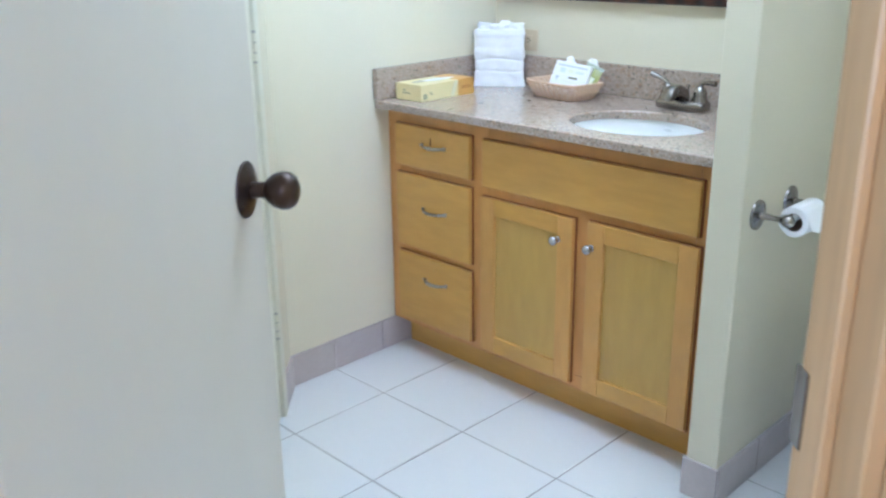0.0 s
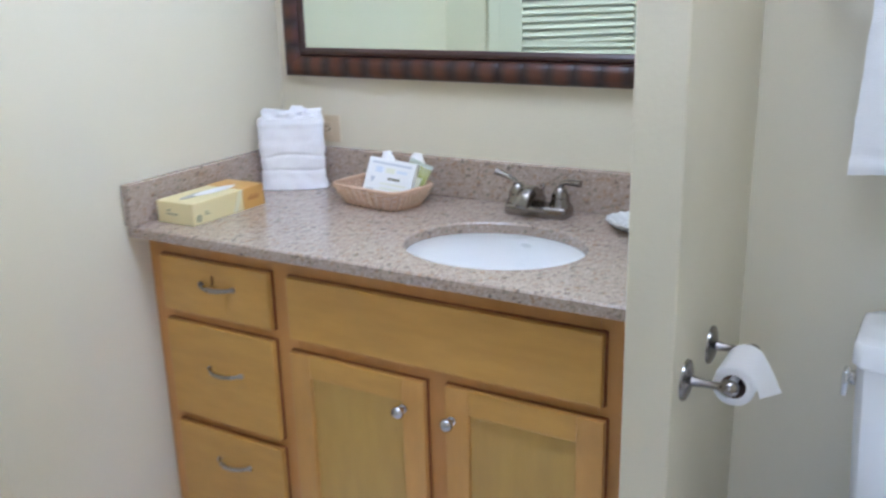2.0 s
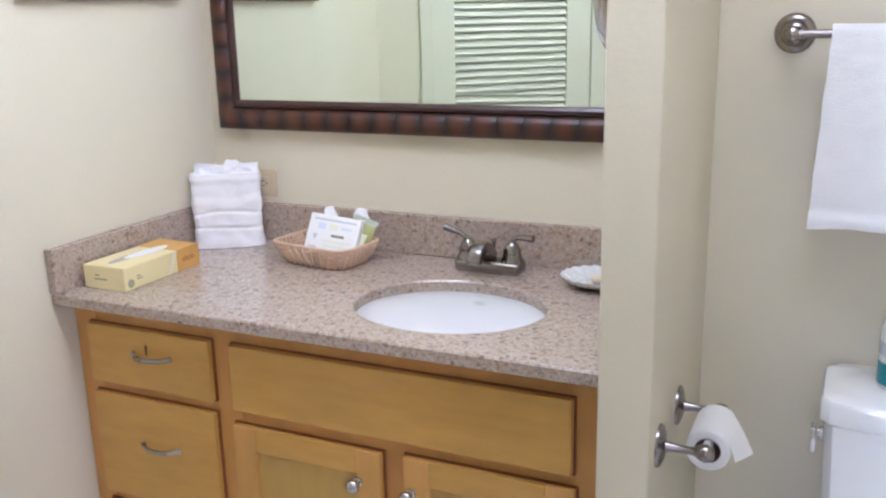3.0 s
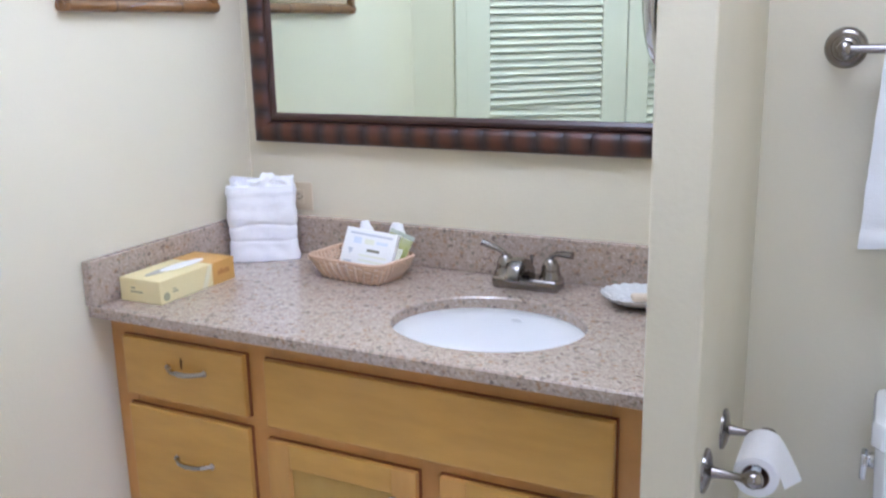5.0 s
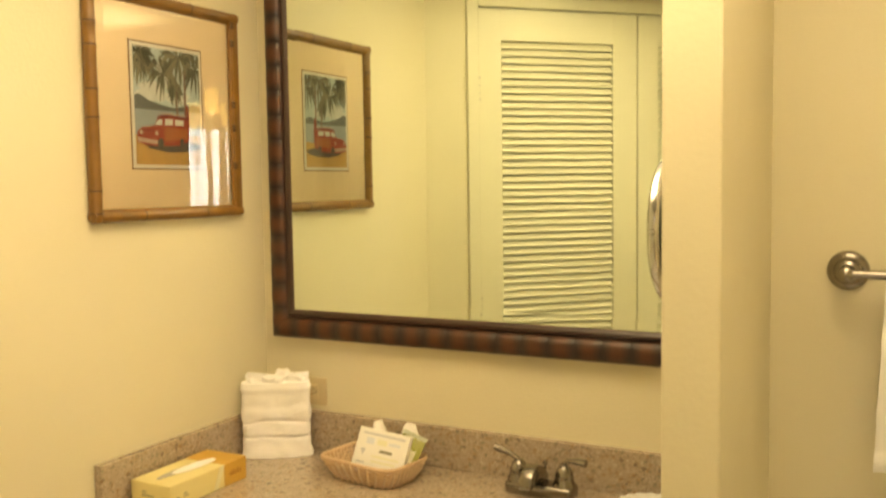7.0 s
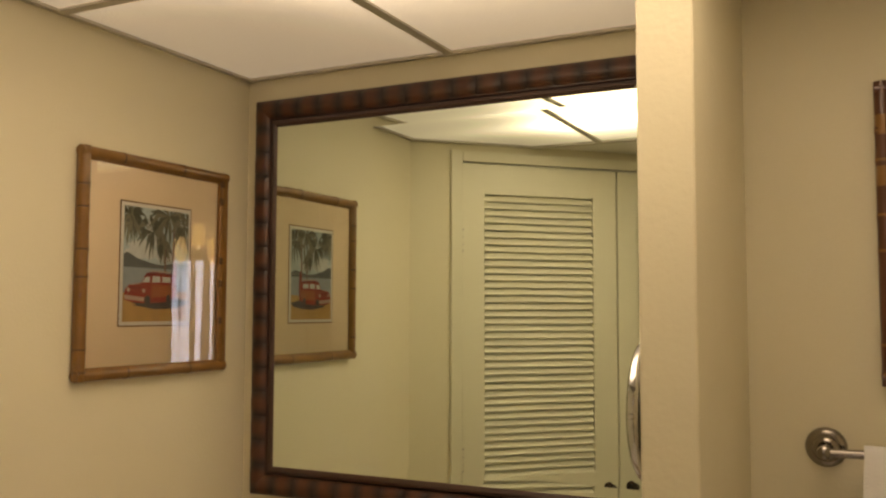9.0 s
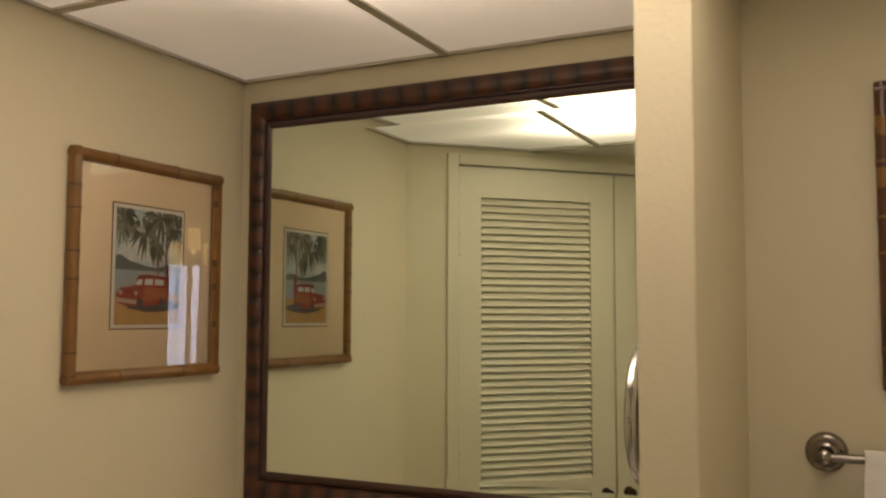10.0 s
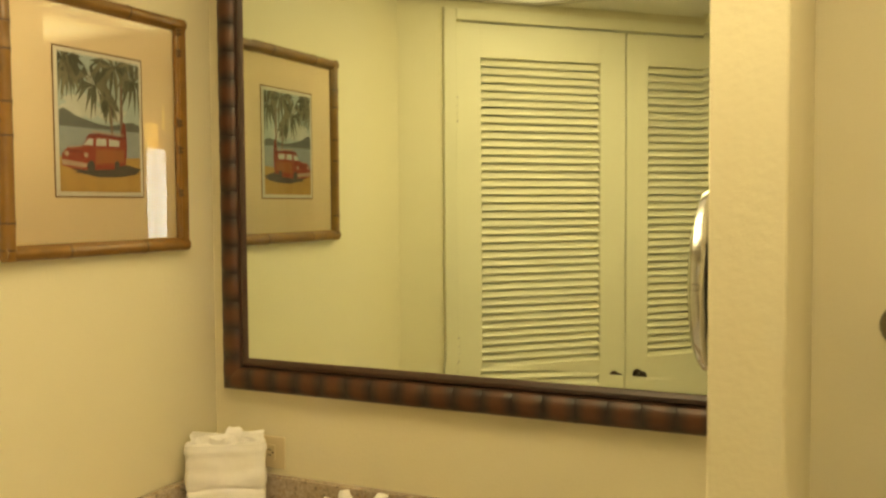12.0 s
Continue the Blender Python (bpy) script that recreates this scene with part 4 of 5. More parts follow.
for length, m in ((MX1 - MX0, pose(MX0, 0, MZ0)), (MX1 - MX0, pose(MX1, 0, MZ1, 0, 180)), (MZ1 - MZ0, pose(MX0, 0, MZ1, 0, 90)), (MZ1 - MZ0, pose(MX1, 0, MZ0, 0, -90))):
    rail = part("frame_rail", rail_mesh(length), FRAME_BASE, mirror, "", m)
    count = round((length - 0.03) / 0.060)
    for k in range(count):
        part("frame_segment", SEG, None, rail, "", pose(0.015 + (k + 0.5) * (length - 0.03) / count, 0, 0) @ Matrix.Diagonal(((length - 0.03) / count / 0.0585, 1, 1, 1)))

# ---- magnifying mirror folded against the partition ----
mag = thing("makeup_mirror", pose(1.171, -0.490, 1.433, 0, 0, -90), "round chrome magnifying mirror folded against the partition", "makeup mirror")
part("wall_plate", lathe(B(), [(0, 0.006), (0.024, 0.006), (0.030, 0.004), (0.031, 0), (0, 0)], 28), CHROME, mag, "", pose(0, 0, 0, 90), True)
part("dish_back", lathe(B(), [(0.098, 0.0050), (0.104, 0.0045), (0.108, 0.008), (0.109, 0.013), (0.1075, 0.018), (0.101, 0.0225), (0.075, 0.027), (0.045, 0.029), (0, 0.030)], 48), CHROME, mag,
     "shallow chrome back", pose(0, 0, 0, 90), True)
part("glass", lathe(B(), [(0.100, 0.0056), (0, 0.0058)], 48), MIRROR, mag, "", pose(0, 0, 0, 90), True)
part("pivot_screw", lathe(B(), [(0, 0.006), (0.0035, 0.005), (0.005, 0.0), (0.005, -0.004)], 14), CHROME, mag, "", pose(0.107, -0.013, 0, 0, 90), True)

# ---- picture with a bamboo frame ----


def bamboo_stick(length, r, nodes, bulge=0.05):
    """A bamboo rod along x with swollen rings at the nodes."""
    bm = B()
    stops, radii = [0.0], [r]
    for n in nodes:
        for off, k in ((-0.010, 1.0), (-0.005, 1 + bulge), (-0.0015, 1 + bulge), (0, 0.93), (0.0015, 1 + bulge), (0.005, 1 + bulge), (0.010, 1.0)):
            stops.append(n + off)
            radii.append(r * k)
    stops.append(length)
    radii.append(r)
    return tube(bm, [(x, 0, 0) for x in stops], radii, 14)


def bamboo_frame(ob, w, h, rod, material, seams, flat_w):
    """Four sticks round a picture; the one that starts at the top corner is a broad flat one."""
    for length, m, nodes in ((w, pose(0, 0, 0), (0.3, 0.72)), (w, pose(w, 0, h, 0, 180), (0.35, 0.75)),
                             (h, pose(0, 0, h, 0, 90), (0.165, 0.262, 0.443, 0.560, 0.865, 0.960)), (h, pose(w, 0, 0, 0, -90), (0.25, 0.435, 0.55, 0.85, 0.94))):
        flat_stick = m[0][0] < 0.5 and m[0][2] < -0.5
        if flat_stick:
            rail = part("frame_rail", box(B(), 0.0006, -0.0235, 0.0006, length - 0.0006, 0, flat_w - 0.006, 0.004, 2), material, ob, "broad flat bamboo stick", m)
            for n in nodes:
                for off in (-0.004, 0.004):
                    part("node_ring", tube(B(), [(n * length + off, -0.018, flat_w - 0.013), (n * length + off, -0.018, flat_w + 0.001)], 0.0058, 10), seams, rail, "", None, True)
            part("inner_rod", tube(B(), [(flat_w, -0.015, flat_w - 0.004), (length - flat_w, -0.015, flat_w - 0.004)], 0.0065, 10), material, rail, "", None, True)
            continue
        rail = part("frame_rail", box(B(), rod * 0.4, -0.014, rod * 0.3, length - rod * 0.4, 0, flat_w, 0.002, 1), material, ob, "", m)
        part("bamboo_rod", bamboo_stick(length - 0.002, rod, [n * length for n in nodes]), material, rail, "ringed bamboo rod", pose(0.001, -0.014, rod), True)
        part("inner_rod", tube(B(), [(flat_w - 0.004, -0.013, flat_w - 0.005), (length - flat_w + 0.004, -0.013, flat_w - 0.005)], 0.0055, 10), material, rail, "", None, True)
        for n in nodes:
            part("node_ring", tube(B(), [(n * length - 0.0022, -0.014, rod), (n * length + 0.0022, -0.014, rod)], rod * 1.09, 14), seams, rail, "", None, True)


def sheet_pane(x0, z0, x1, z1, y):
    """One sheet of glass."""
    bm = B()
    bm.faces.new([bm.verts.new(p) for p in ((x0, y, z0), (x1, y, z0), (x1, y, z1), (x0, y, z1))])
    return bm


def on_sheet(bm, outline, y):
    """A thin printed patch over an outline in the picture's own width and height."""
    return prism(bm, outline, -y - 0.0002, -y + 0.0002, Matrix(((1, 0, 0, 0), (0, 0, -1, 0), (0, 1, 0, 0), (0, 0, 0, 1))))


PW, PH = 0.453, 0.485
picture = thing("framed_picture", pose(0.001, -0.556, 1.434, 0, 0, 90), "bamboo-framed print of a red vintage car under palms", "picture")
bamboo_frame(picture, PW, PH, 0.0125, BAMBOO, BAMBOO_NODE, 0.027)
part("mat_board", box(B(), 0.025, -0.010, 0.025, PW - 0.025, -0.004, PH - 0.025), MATBOARD, picture, "beige mat board")
glass = part("glass", sheet_pane(0.028, 0.028, PW - 0.028, PH - 0.028, -0.0142), PANE, picture, "clear reflecting glass")
glass.visible_shadow = False
PX, PZ, SW, SH = 0.118, 0.113, 0.213, 0.268
sheet = part("print", box(B(), PX, -0.0112, PZ, PX + SW, -0.0095, PZ + SH), PRINT_WHITE, picture, "white-bordered beach print")
part("bevel_line", box(B(), PX - 0.003, -0.0106, PZ - 0.003, PX + SW + 0.003, -0.0094, PZ + SH + 0.003), BAMBOO, sheet)
ax0, ax1, az0, az1 = PX + 0.008, PX + SW - 0.008, PZ + 0.008, PZ + SH - 0.008


def at(x, z):
    return (ax0 + x * (ax1 - ax0), az0 + z * (az1 - az0))


C_SKY, C_CLOUD, C_SEA, C_HILL, C_SAND, C_SHADOW = (flat("print_" + n, c) for n, c in (
    ("sky", (0.52, 0.64, 0.66)), ("cloud", (0.68, 0.71, 0.69)), ("sea", (0.36, 0.42, 0.46)), ("hill", (0.16, 0.18, 0.18)),
    ("sand", (0.60, 0.38, 0.15)), ("shade", (0.11, 0.095, 0.09))))
C_PALM, C_PALM2, C_TRUNK, C_RED, C_RED2, C_CHROME, C_ORANGE = (flat("print_" + n, c) for n, c in (
    ("palm", (0.165, 0.172, 0.130)), ("palm_light", (0.29, 0.28, 0.21)), ("trunk", (0.30, 0.20, 0.17)), ("red", (0.40, 0.075, 0.055)), ("deep_red", (0.29, 0.055, 0.05)),
    ("bumper", (0.56, 0.42, 0.35)), ("orange", (0.45, 0.15, 0.07))))


def patch(name, outlines, y, ink):
    bm = B()
    for o in outlines:
        on_sheet(bm, [at(*p) for p in o], y)
    part(name, bm, ink, sheet)


def oval(cx, cz, rx, rz, n=20, wob=0.0, seed=0):
    return [(cx + rx * math.cos(a) * (1 + wob * noise.noise(Vector((math.cos(a) * 2 + seed, math.sin(a) * 2, seed)))),
             cz + rz * math.sin(a) * (1 + wob * noise.noise(Vector((math.cos(a) * 2 + seed, math.sin(a) * 2, 5 + seed))))) for a in (2 * math.pi * k / n for k in range(n))]


def clipped(o):
    return [(min(max(x, 0), 1), min(max(z, 0), 1)) for x, z in o]


patch("printed_sky", [[(0, 0.45), (1, 0.45), (1, 1), (0, 1)]], -0.0114, C_SKY)
patch("printed_cloud", [clipped(oval(0.25, 0.62, 0.22, 0.09, 24, 0.5, 1)), clipped(oval(0.62, 0.60, 0.20, 0.07, 24, 0.5, 2)), clipped(oval(0.45, 0.80, 0.13, 0.12, 24, 0.5, 3))], -0.0118, C_CLOUD)
patch("printed_sea", [[(0, 0.24), (1, 0.24), (1, 0.49), (0, 0.49)]], -0.0120, C_SEA)
patch("printed_hill", [[(0, 0.47), (1, 0.47), (1, 0.52), (0.9, 0.545), (0.8, 0.53), (0.6, 0.50), (0.45, 0.51), (0.33, 0.53), (0.2, 0.55), (0.12, 0.58), (0.05, 0.60), (0, 0.58)]], -0.0124, C_HILL)
patch("printed_sand", [[(0, 0), (1, 0), (1, 0.27), (0.75, 0.26), (0.5, 0.25), (0.25, 0.26), (0, 0.25)]], -0.0124, C_SAND)
fronds, pale = [], []
rng = random.Random(7)
for cx, cz, reach in ((0.05, 0.95, 0.30), (0.12, 0.86, 0.20), (0.44, 0.79, 0.29), (0.68, 0.95, 0.32), (0.94, 0.86, 0.28), (0.60, 0.66, 0.13)):
    for k in range(19):
        a = math.radians(360 * k / 19 + rng.uniform(-9, 9))
        length = reach * rng.uniform(0.7, 1.1)
        mid = (cx + 0.55 * length * math.cos(a), cz + 0.45 * length * math.sin(a) + 0.03)
        tip = (cx + length * math.cos(a), cz + 0.75 * length * math.sin(a) - 0.07)
        w = 0.019
        (fronds if rng.random() < 0.72 else pale).append(clipped([(cx, cz), (mid[0] - w, mid[1] + w), tip, (mid[0] + w, mid[1] - w)]))
patch("printed_palm", fronds, -0.0128, C_PALM)
patch("printed_palm", pale, -0.0131, C_PALM2)
patch("printed_trunk", [[(0.735, 0.25), (0.775, 0.25), (0.775, 0.85), (0.75, 0.85)], [(0.62, 0.40), (0.65, 0.40), (0.63, 0.66), (0.615, 0.66)]], -0.0128, C_TRUNK)
patch("printed_shade", [oval(0.55, 0.165, 0.42, 0.055, 24, 0.3, 8)], -0.0128, C_SHADOW)
def car(o):
    """The car drawn in its own width, set behind the left edge of the print."""
    return [(0.015 + (x - 0.06) * 0.84, 0.025 + z * 0.86) for x, z in o]


patch("printed_board", [clipped(oval(0.785, 0.37, 0.035, 0.17, 20))], -0.0130, C_RED2)
patch("printed_car", [car(o) for o in [[(0.06, 0.19), (0.07, 0.29), (0.15, 0.345), (0.36, 0.365), (0.44, 0.445), (0.60, 0.465), (0.96, 0.455), (1.0, 0.43), (1.0, 0.22), (0.80, 0.17), (0.45, 0.155), (0.2, 0.165)]]], -0.0131, C_RED)
patch("printed_car_roof", [car(o) for o in [[(0.40, 0.425), (0.58, 0.448), (0.97, 0.44), (0.97, 0.462), (0.60, 0.480), (0.45, 0.468)], [(0.13, 0.30), (0.36, 0.30), (0.35, 0.32), (0.14, 0.325)]]], -0.0133, C_RED2)
patch("printed_car_side", [car(o) for o in [[(0.54, 0.21), (0.97, 0.24), (0.97, 0.345), (0.55, 0.345)]]], -0.0133, C_ORANGE)
patch("printed_windscreen", [car(o) for o in [[(0.37, 0.37), (0.50, 0.37), (0.51, 0.43), (0.44, 0.425)], [(0.55, 0.37), (0.70, 0.375), (0.70, 0.435), (0.56, 0.435)], [(0.74, 0.375), (0.90, 0.375), (0.90, 0.43), (0.74, 0.435)]]], -0.0134, C_CLOUD)
patch("printed_bumper", [car(o) for o in [[(0.07, 0.195), (0.40, 0.175), (0.42, 0.215), (0.06, 0.24)], oval(0.13, 0.29, 0.03, 0.022, 12), oval(0.40, 0.285, 0.03, 0.022, 12)]], -0.0134, C_CHROME)
patch("printed_wheel", [car(o) for o in [oval(0.47, 0.185, 0.055, 0.055, 16), oval(0.86, 0.20, 0.04, 0.05, 16)]], -0.01345, C_SHADOW)
patch("printed_roof_rack", [car(o) for o in [[(0.50, 0.484), (0.97, 0.474), (0.97, 0.484), (0.50, 0.496)], [(0.16, 0.338), (0.34, 0.352), (0.34, 0.360), (0.18, 0.350)]]], -0.01348, C_CHROME)

# second picture over the toilet
pic2 = thing("dark_framed_picture", pose(1.472, TOILET_WALL - 0.001, 1.452), "dark bamboo-framed picture with gold bands", "picture")
bamboo_frame(pic2, 0.42, 0.53, 0.013, BAMBOO_DARK, BAMBOO_GOLD, 0.036)
part("mat_board", box(B(), 0.03, -0.010, 0.03, 0.39, -0.004, 0.50), MATBOARD, pic2, "beige mat board")
for z in (0.435, 0.345):
    part("gold_band", tube(B(), [(0.014, -0.0145, z), (0.014, -0.0145, z + 0.035)], 0.0138, 14), BAMBOO_GOLD, pic2, "gold painted band", None, True)

# ---- toilet paper holder and roll ----
holder = thing("toilet_paper_holder", pose(1.252, -0.447, 0.724, 0, 0, 90), "brushed nickel two-post toilet paper holder", "paper holder")
for x in (-0.081, 0.081):
    post = part("rosette", lathe(B(), [(0, 0.012), (0.012, 0.0115), (0.018, 0.009), (0.024, 0.0085), (0.030, 0.006), (0.034, 0.004), (0.035, 0), (0, 0)], 32), NICKEL, holder, "", pose(x, 0, 0, 90), True)
    part("post", lathe(B(), [(0.010, 0.008), (0.0075, 0.020), (0.006, 0.036), (0.0062, 0.052), (0.0085, 0.058), (0.0125, 0.063), (0.0145, 0.071), (0.0125, 0.080), (0.007, 0.085), (0, 0.086)], 24),
         NICKEL, post, "tapered post with a ball end", None, True)
part("roller", tube(B(), [(-0.075, -0.071, 0), (0.075, -0.071, 0)], 0.007, 12), BOTTLE, holder, "white spring roller", None, True)
roll = thing("toilet_roll", pose(1.323, -0.447, 0.714, 0, 0, 90), "nearly used white toilet paper roll with a loose sheet", "toilet roll")
bm = B()
lathe(bm, [(0.0205, -0.052), (0.0325, -0.052), (0.034, -0.050), (0.034, 0.050), (0.0325, 0.052), (0.0205, 0.052), (0.0205, -0.052)], 40, pose(0, 0, 0, 0, 90))
part("paper", bm, PAPER, roll, "", None, True)
part("core", lathe(B(), [(0.0203, -0.0515), (0.0203, 0.0515), (0.0192, 0.0515), (0.0192, -0.0515), (0.0203, -0.0515)], 32, pose(0, 0, 0, 0, 90)), CARDTUBE, roll, "brown card core", None, True)
bm = B()
rows = []
for k in range(17):
    row = []
    for j in range(9):
        back = j / 8
        leave = radians(30 + 22 * back)
        if k <= 6:
            a = radians(150) + (leave - radians(150)) * k / 6
            y, z = 0.0355 * math.cos(a), 0.0355 * math.sin(a)
        else:
            q = (k - 6) / 10
            y0, z0 = 0.0355 * math.cos(leave), 0.0355 * math.sin(leave)
            y = y0 + q * (0.043 + 0.017 * back - y0)
            z = z0 + (0.75 * q + 0.25 * q * q) * (-0.012 - 0.030 * back - z0)
        row.append(bm.verts.new((-0.05 + 0.1 * back, -y, z)))
    rows.append(row)
for a, b in zip(rows, rows[1:]):
    for j in range(8):
        bm.faces.new((a[j], a[j + 1], b[j + 1], b[j]))
bmesh.ops.recalc_face_normals(bm, faces=bm.faces[:])
bmesh.ops.solidify(bm, geom=bm.faces[:], thickness=0.0008)
bmesh.ops.recalc_face_normals(bm, faces=bm.faces[:])
part("loose_sheet", bm, PAPER, roll, "loose end of the paper", None, True)

# ---- towel bar and bath towel ----
BARZ, BARY = 1.342, TOILET_WALL - 0.068
rail = thing("towel_bar", pose(0, 0, 0), "brushed nickel towel bar on round rosettes", "towel bar")
for x in (1.380, 1.972):
    ros = part("rosette", lathe(B(), [(0, 0.024), (0.010, 0.0235), (0.017, 0.0205), (0.021, 0.0165), (0.023, 0.0135), (0.0285, 0.0125), (0.0325, 0.009), (0.0345, 0.004), (0.035, 0), (0, 0)], 36), NICKEL, rail, "", pose(x, TOILET_WALL, BARZ, 90), True)
    part("post", lathe(B(), [(0.014, 0.020), (0.011, 0.028), (0.009, 0.045), (0.011, 0.060), (0.0125, 0.068), (0.0105, 0.077), (0.005, 0.081), (0, 0.0815)], 24), NICKEL, ros, "", None, True)
part("bar", tube(B(), [(1.380, BARY, BARZ), (1.972, BARY, BARZ)], 0.0075, 14), NICKEL, rail, "", None, True)
bath = thing("bath_towel", pose(0, 0, 0), "thick white bath towel hanging on the bar", "towel")
bm = B()
prof = []
for k in range(15):
    prof.append((BARY + 0.0135 + 0.002 * k / 14, BARZ - 0.315 + 0.315 * k / 14))
for k in range(1, 8):
    a = math.pi * k / 8
    prof.append((BARY + 0.0155 * math.cos(a), BARZ + 0.0155 * math.sin(a)))
for k in range(45):
    prof.append((BARY - 0.0155 - 0.012 * (k / 44) ** 0.7, BARZ - 0.327 * k / 44))
cols = []
for j in range(33):
    f = j / 32
    col = []
    for i, (y, z) in enumerate(prof):
        drop = max(0, (BARZ - z) / 0.325)
        wave = 0.006 * math.sin(f * 9 + 1) * drop + 0.0035 * math.exp(-((drop - 0.90) / 0.02) ** 2) - 0.003 * math.exp(-((drop - 0.97) / 0.03) ** 2)
        x = 1.442 + 0.40 * f + (-0.014 if f < 0.5 else 0.014) * drop * abs(1 - 2 * f)
        col.append(bm.verts.new((x, y + (wave if y < BARY else -0.2 * wave), z + 0.004 * math.sin(f * 7) * (drop > 0.95))))
    cols.append(col)
for a, b in zip(cols, cols[1:]):
    for i in range(len(prof) - 1):
        bm.faces.new((a[i], a[i + 1], b[i + 1], b[i]))
bm.normal_update()
bmesh.ops.recalc_face_normals(bm, faces=bm.faces[:])
bmesh.ops.solidify(bm, geom=bm.faces[:], thickness=0.010)
bm.normal_update()
wrinkled(bm, 0.0025, 40, 6)
part("terry_sheet", bm, TERRY, bath, "", None, True)

# ---- toilet ----
TX = 1.695
toilet = thing("toilet", pose(TX, TOILET_WALL - 0.012, 0), "white porcelain two-piece toilet with the lid down", "toilet")


def oval_stack(rows, power=2.4, sides=40):
    """A closed body from (z, half width, y front, y back) rows."""
    bm = B()
    rings = []
    for z, w, yf, yb in rows:
        ring = []
        for j in range(sides):
            a = 2 * math.pi * j / sides
            c, s = math.cos(a), math.sin(a)
            p = power if s < 0 else power + 2
            r = (abs(c) ** p + abs(s) ** p) ** (-1 / p)
            ring.append(bm.verts.new((w * r * c, (yf + yb) / 2 + (yb - yf) / 2 * r * s, z)))
        rings.append(ring)
    for a, b in zip(rings, rings[1:]):
        for j in range(sides):
            bm.faces.new((a[j], a[(j + 1) % sides], b[(j + 1) % sides], b[j]))
    bm.faces.new(rings[0][::-1])
    bm.faces.new(rings[-1])
    bmesh.ops.recalc_face_normals(bm, faces=bm.faces[:])
    return bm


part("bowl", oval_stack([(0, 0.115, -0.58, -0.10), (0.02, 0.117, -0.585, -0.10), (0.05, 0.105, -0.56, -0.10), (0.14, 0.100, -0.55, -0.09), (0.22, 0.125, -0.60, -0.06),
                         (0.30, 0.160, -0.665, -0.03), (0.35, 0.178, -0.695, -0.02), (0.385, 0.182, -0.700, -0.02), (0.392, 0.178, -0.695, -0.025)]), PORCELAIN, toilet, "", None, True)
part("seat", oval_stack([(0.394, 0.180, -0.705, -0.215), (0.398, 0.187, -0.712, -0.212), (0.410, 0.188, -0.714, -0.212), (0.415, 0.184, -0.709, -0.214)]), PORCELAIN, toilet, "", None, True)
part("seat_lid", oval_stack([(0.417, 0.182, -0.706, -0.205), (0.420, 0.188, -0.713, -0.203), (0.429, 0.187, -0.712, -0.203), (0.435, 0.178, -0.700, -0.21), (0.438, 0.14, -0.65, -0.24), (0.439, 0.05, -0.5, -0.36)]), PORCELAIN, toilet, "", None, True)
part("tank", oval_stack([(0.392, 0.190, -0.178, -0.012), (0.40, 0.196, -0.182, -0.010), (0.55, 0.205, -0.186, -0.008), (0.705, 0.212, -0.190, -0.006)], 9, 48), PORCELAIN, toilet, "", None, True)
part("tank_lid", oval_stack([(0.706, 0.216, -0.196, -0.002), (0.710, 0.219, -0.199, -0.001), (0.742, 0.219, -0.199, -0.001), (0.750, 0.215, -0.195, -0.004), (0.754, 0.206, -0.186, -0.010)], 9, 48), PORCELAIN, toilet, "", None, True)
bm = lathe(B(), [(0, 0.010), (0.012, 0.009), (0.014, 0), (0, 0)], 18, pose(-0.2105, -0.150, 0.672, 0, -90))
box(bm, -0.231, -0.172, 0.643, -0.221, -0.144, 0.690, 0.003, 2)
part("flush_lever", bm, CHROME, toilet, "small chrome flush lever", None, True)

bottle = thing("spray_bottle", pose(1.596, TOILET_WALL - 0.105, 0.7545), "white plastic bottle with a teal label on the tank", "bottle")
part("body", lathe(B(), [(0, 0), (0.033, 0), (0.036, 0.004), (0.036, 0.105), (0.032, 0.120), (0.020, 0.130), (0.014, 0.134), (0.014, 0.140), (0, 0.140)], 32), BOTTLE, bottle, "", None, True)
part("label", lathe(B(), [(0.0364, 0.008), (0.0366, 0.009), (0.0366, 0.046), (0.0364, 0.047)], 32), TEAL, bottle, "teal label band", None, True)
part("print_band", lathe(B(), [(0.0365, 0.060), (0.0366, 0.061), (0.0366, 0.082), (0.0365, 0.083)], 32), INKGREY, bottle, "", None, True)
part("cap", lathe(B(), [(0.0165, 0.138), (0.0165, 0.160), (0.014, 0.163), (0, 0.163)], 24), BOTTLE, bottle, "", None, True)

# ---- room outside: window with curtains, lamps ----
win = thing("window_1", ENTRY, "daylit window of the room outside behind half-drawn curtains", "window", "", "structure")
part("window_frame", box(B(), WIN_L, -4.08, WIN_LOW, WIN_L + 0.05, -4.02, WIN_TOP), PAINT_TRIM, win)
part("window_frame", box(B(), WIN_R - 0.05, -4.08, WIN_LOW, WIN_R, -4.02, WIN_TOP), PAINT_TRIM, win)
part("window_frame", box(B(), WIN_L + 0.05, -4.08, WIN_TOP - 0.05, WIN_R - 0.05, -4.02, WIN_TOP), PAINT_TRIM, win)
part("window_sill", box(B(), WIN_L - 0.02, -4.10, WIN_LOW - 0.04, WIN_R + 0.02, -3.95, WIN_LOW), PAINT_TRIM, win)
part("mullion", box(B(), -0.125, -4.08, WIN_LOW, -0.112, -4.04, WIN_TOP - 0.05), SLOT, win)
glass = part("window_pane", sheet_pane(WIN_R - 0.05, WIN_LOW, WIN_L + 0.05, WIN_TOP - 0.05, -4.06), PANE, win)
glass.visible_shadow = False


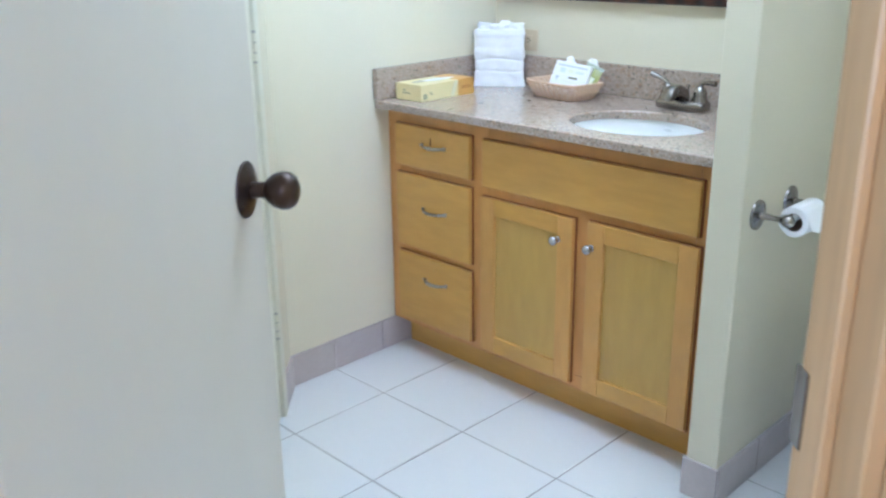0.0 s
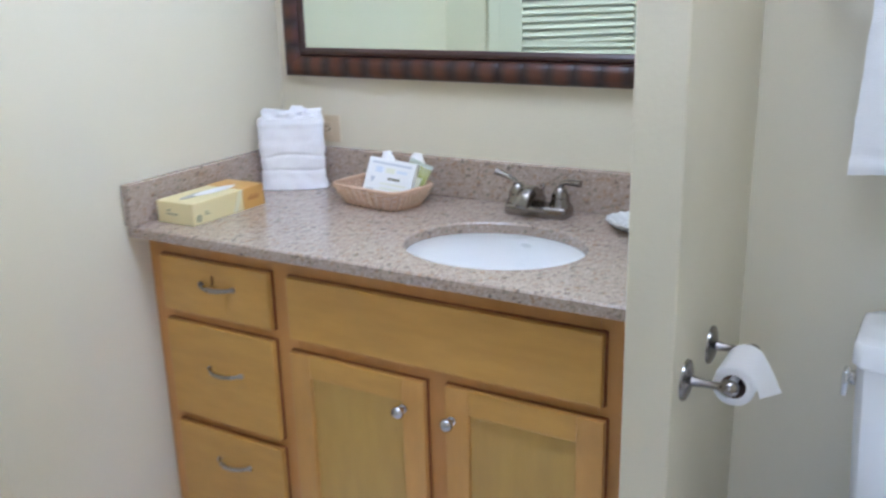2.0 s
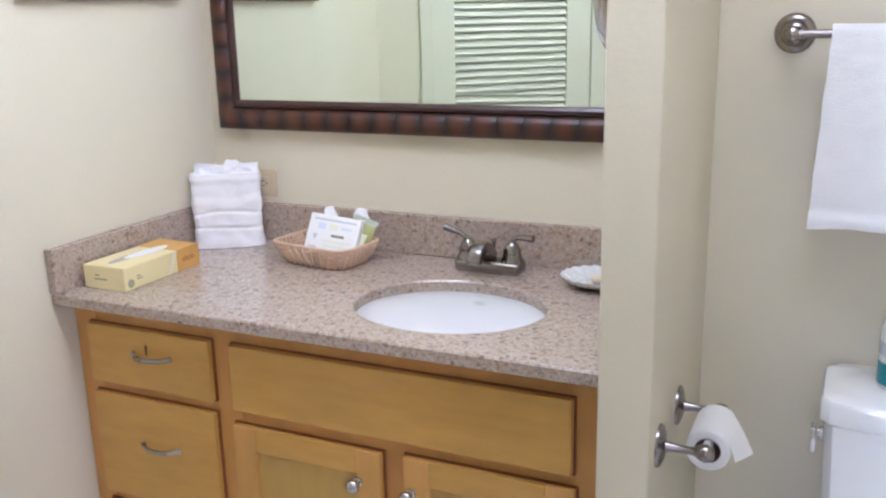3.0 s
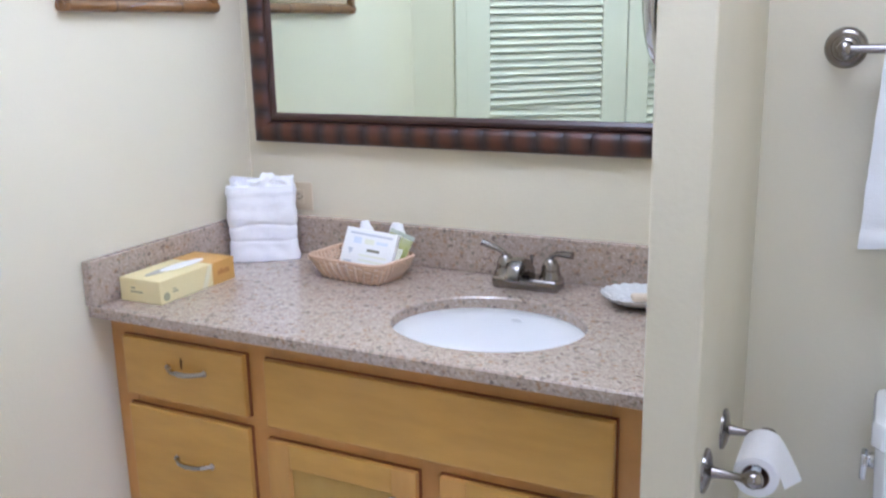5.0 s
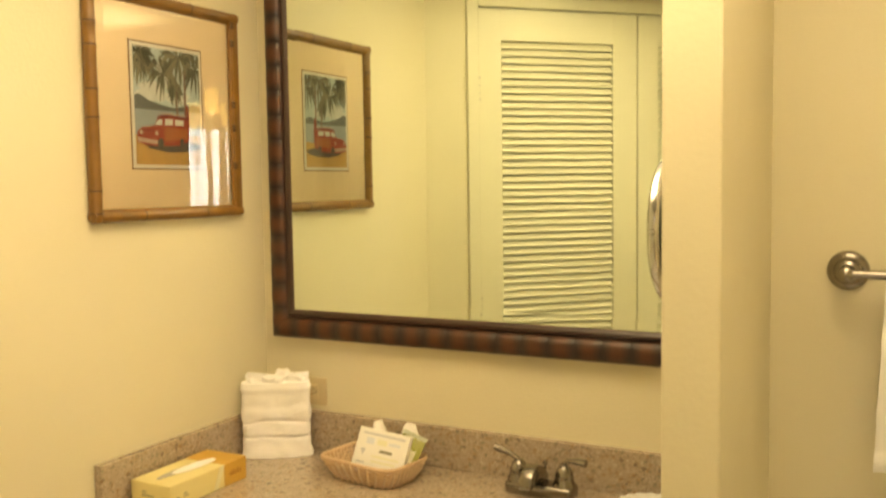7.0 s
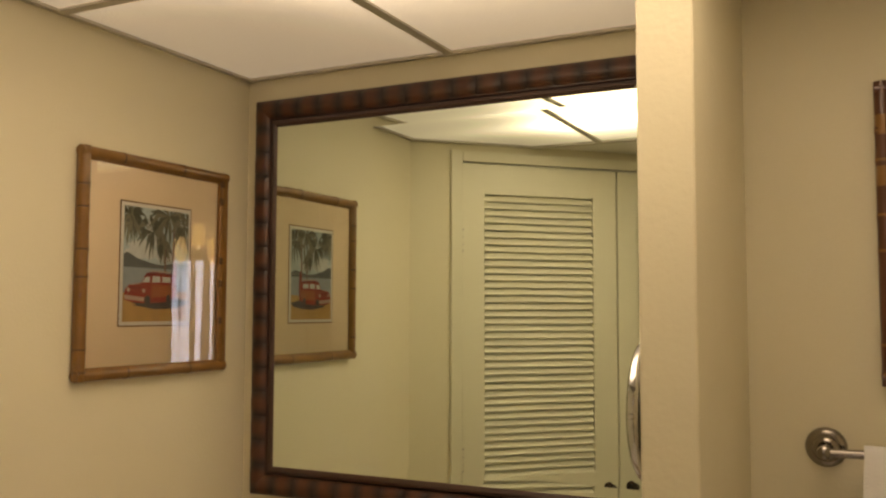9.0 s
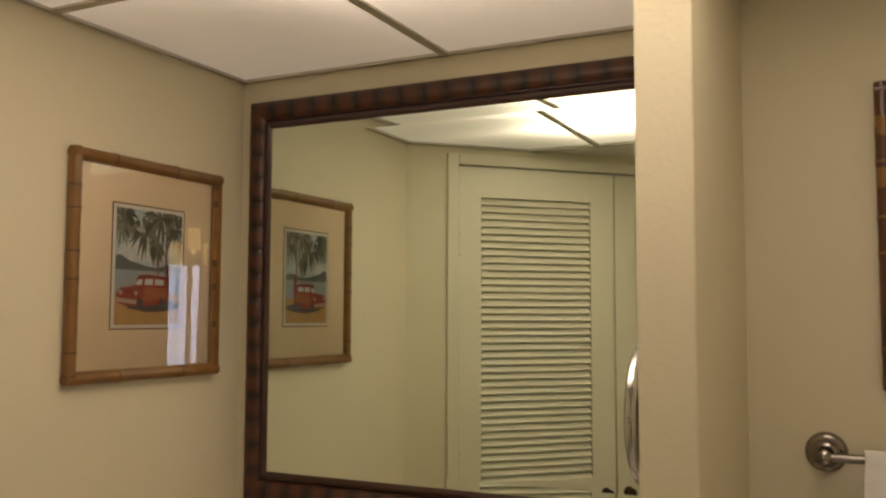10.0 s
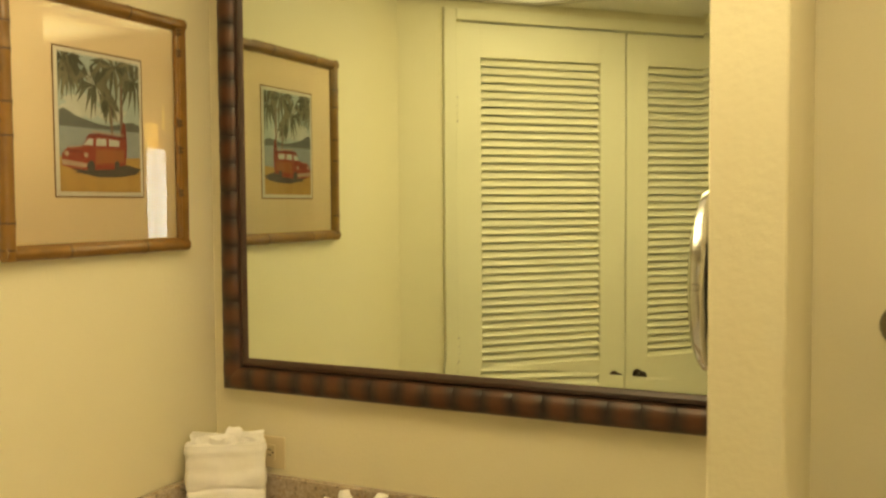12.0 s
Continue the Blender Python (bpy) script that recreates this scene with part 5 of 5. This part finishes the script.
def drape(x0, x1, z0, z1, taper0, taper1):
    """A pleated curtain; the tapers move its lower corners sideways."""
    ob = thing("curtain", ENTRY, "tan pleated curtain hanging before the window", "curtain", "curtains of the window")
    bm = B()
    n = max(6, int((x1 - x0) / 0.012))
    rows = []
    for z, q in ((z1, 0.0), ((z0 + z1) / 2, 0.5), (z0, 1.0)):
        rows.append([bm.verts.new((x0 + taper0 * q + (x1 + taper1 * q - x0 - taper0 * q) * k / n, -3.93 + 0.022 * math.sin(k * 1.05), z)) for k in range(n + 1)])
    for a, b in zip(rows, rows[1:]):
        for k in range(n):
            bm.faces.new((a[k], a[k + 1], b[k + 1], b[k]))
    bmesh.ops.solidify(bm, geom=bm.faces[:], thickness=0.003)
    part("cloth", bm, CURTAIN, ob, "", None, True)


drape(-0.80, -0.325, 0.1, 2.16, 0, 0.05)
drape(-0.245, -0.205, 0.1, 2.16, -0.02, 0.0)
drape(-0.045, 0.62, 0.1, 2.16, 0, 0)
for k, (x, y, z) in enumerate(((2.84, -3.03, 2.10), (3.00, -3.03, 2.005))):
    pend = thing("pendant_lamp", pose(x, y, z), "lit warm glass pendant lamp hanging from the ceiling", "lamp", "lamps in the room outside")
    part("cord", tube(B(), [(0, 0, 0.09), (0, 0, 2.50 - z)], 0.003, 8), SLOT, pend)
    part("shade", lathe(B(), [(0.022, 0.085), (0.040, 0.080), (0.044, 0.070), (0.046, -0.070), (0.043, -0.070), (0.041, 0.068), (0.022, 0.078)], 24), SHADE, pend, "glowing amber glass shade", None, True)
    lamp("pendant_light", "POINT", pose(x, y, z - 0.088), 14, (1.0, 0.72, 0.42), 0.015)
# first lamp: added in an unseen side opening to brighten jamb and toilet
lamp("added_daylight", "AREA", ENTRY @ pose(-2.68, -2.05, 1.4, 90, 0, -90), 40, (0.92, 0.95, 1.0), 1.6, 1.3)
lamp("added_daylight", "AREA", ENTRY @ pose(-0.1, -4.14, 1.5, 90), 40, (0.90, 0.935, 1.0), 1.2, 1.2)

# ---- pieces of the floor and base tiles ----
PITCH, GAP = 0.3335, 0.005
floor_ob = bpy.data.objects["floor"]
tile_mesh = mesh("tile", box(B(), -PITCH / 2 + GAP / 2, -PITCH / 2 + GAP / 2, -0.004, PITCH / 2 - GAP / 2, PITCH / 2 - GAP / 2, 0.0, 0.0015, 1), TILE)
for i in range(-1, 6):
    for j in range(0, 7):
        x, y = 0.237 + (i + 0.5) * PITCH, -0.437 + 0.5 * PITCH - (j) * PITCH
        u, v = (-x + y) * R2, (x + y) * R2
        if u > -2.58 and v > -0.86 and x < 2.1:
            part("tile", tile_mesh, None, floor_ob, "", pose(x, y, 0))


def base_run(owner, m, length, cuts):
    """Base tiles along x from 0, 0.1 m high, with a rounded top edge."""
    stops = [0.0] + list(cuts) + [length]
    for a, b in zip(stops, stops[1:]):
        part("base_tile", box(B(), a + 0.001, -0.009, 0.001, b - 0.001, -0.0004, 0.104, 0.0025, 2), BASETILE, owner, "", m)


base_run(bpy.data.objects["wall_west"], pose(0, -0.945, 0, 0, 0, 90), 0.512, (0.170, 0.375))
base_run(bpy.data.objects["wall_closet"], CLOSET.inverted() @ (CLOSET @ pose(0.148, 0, 0, 0, 0, 180)), 0.140, ())
base_run(bpy.data.objects["partition_wall"], pose(1.163, -0.6, 0), 0.097, ())
base_run(bpy.data.objects["partition_wall"], pose(1.252, -0.6, 0, 0, 0, 90), 0.482, (0.20, 0.40))
base_run(bpy.data.objects["wall_toilet"], pose(1.262, TOILET_WALL, 0), 0.78, (0.2, 0.4, 0.6))
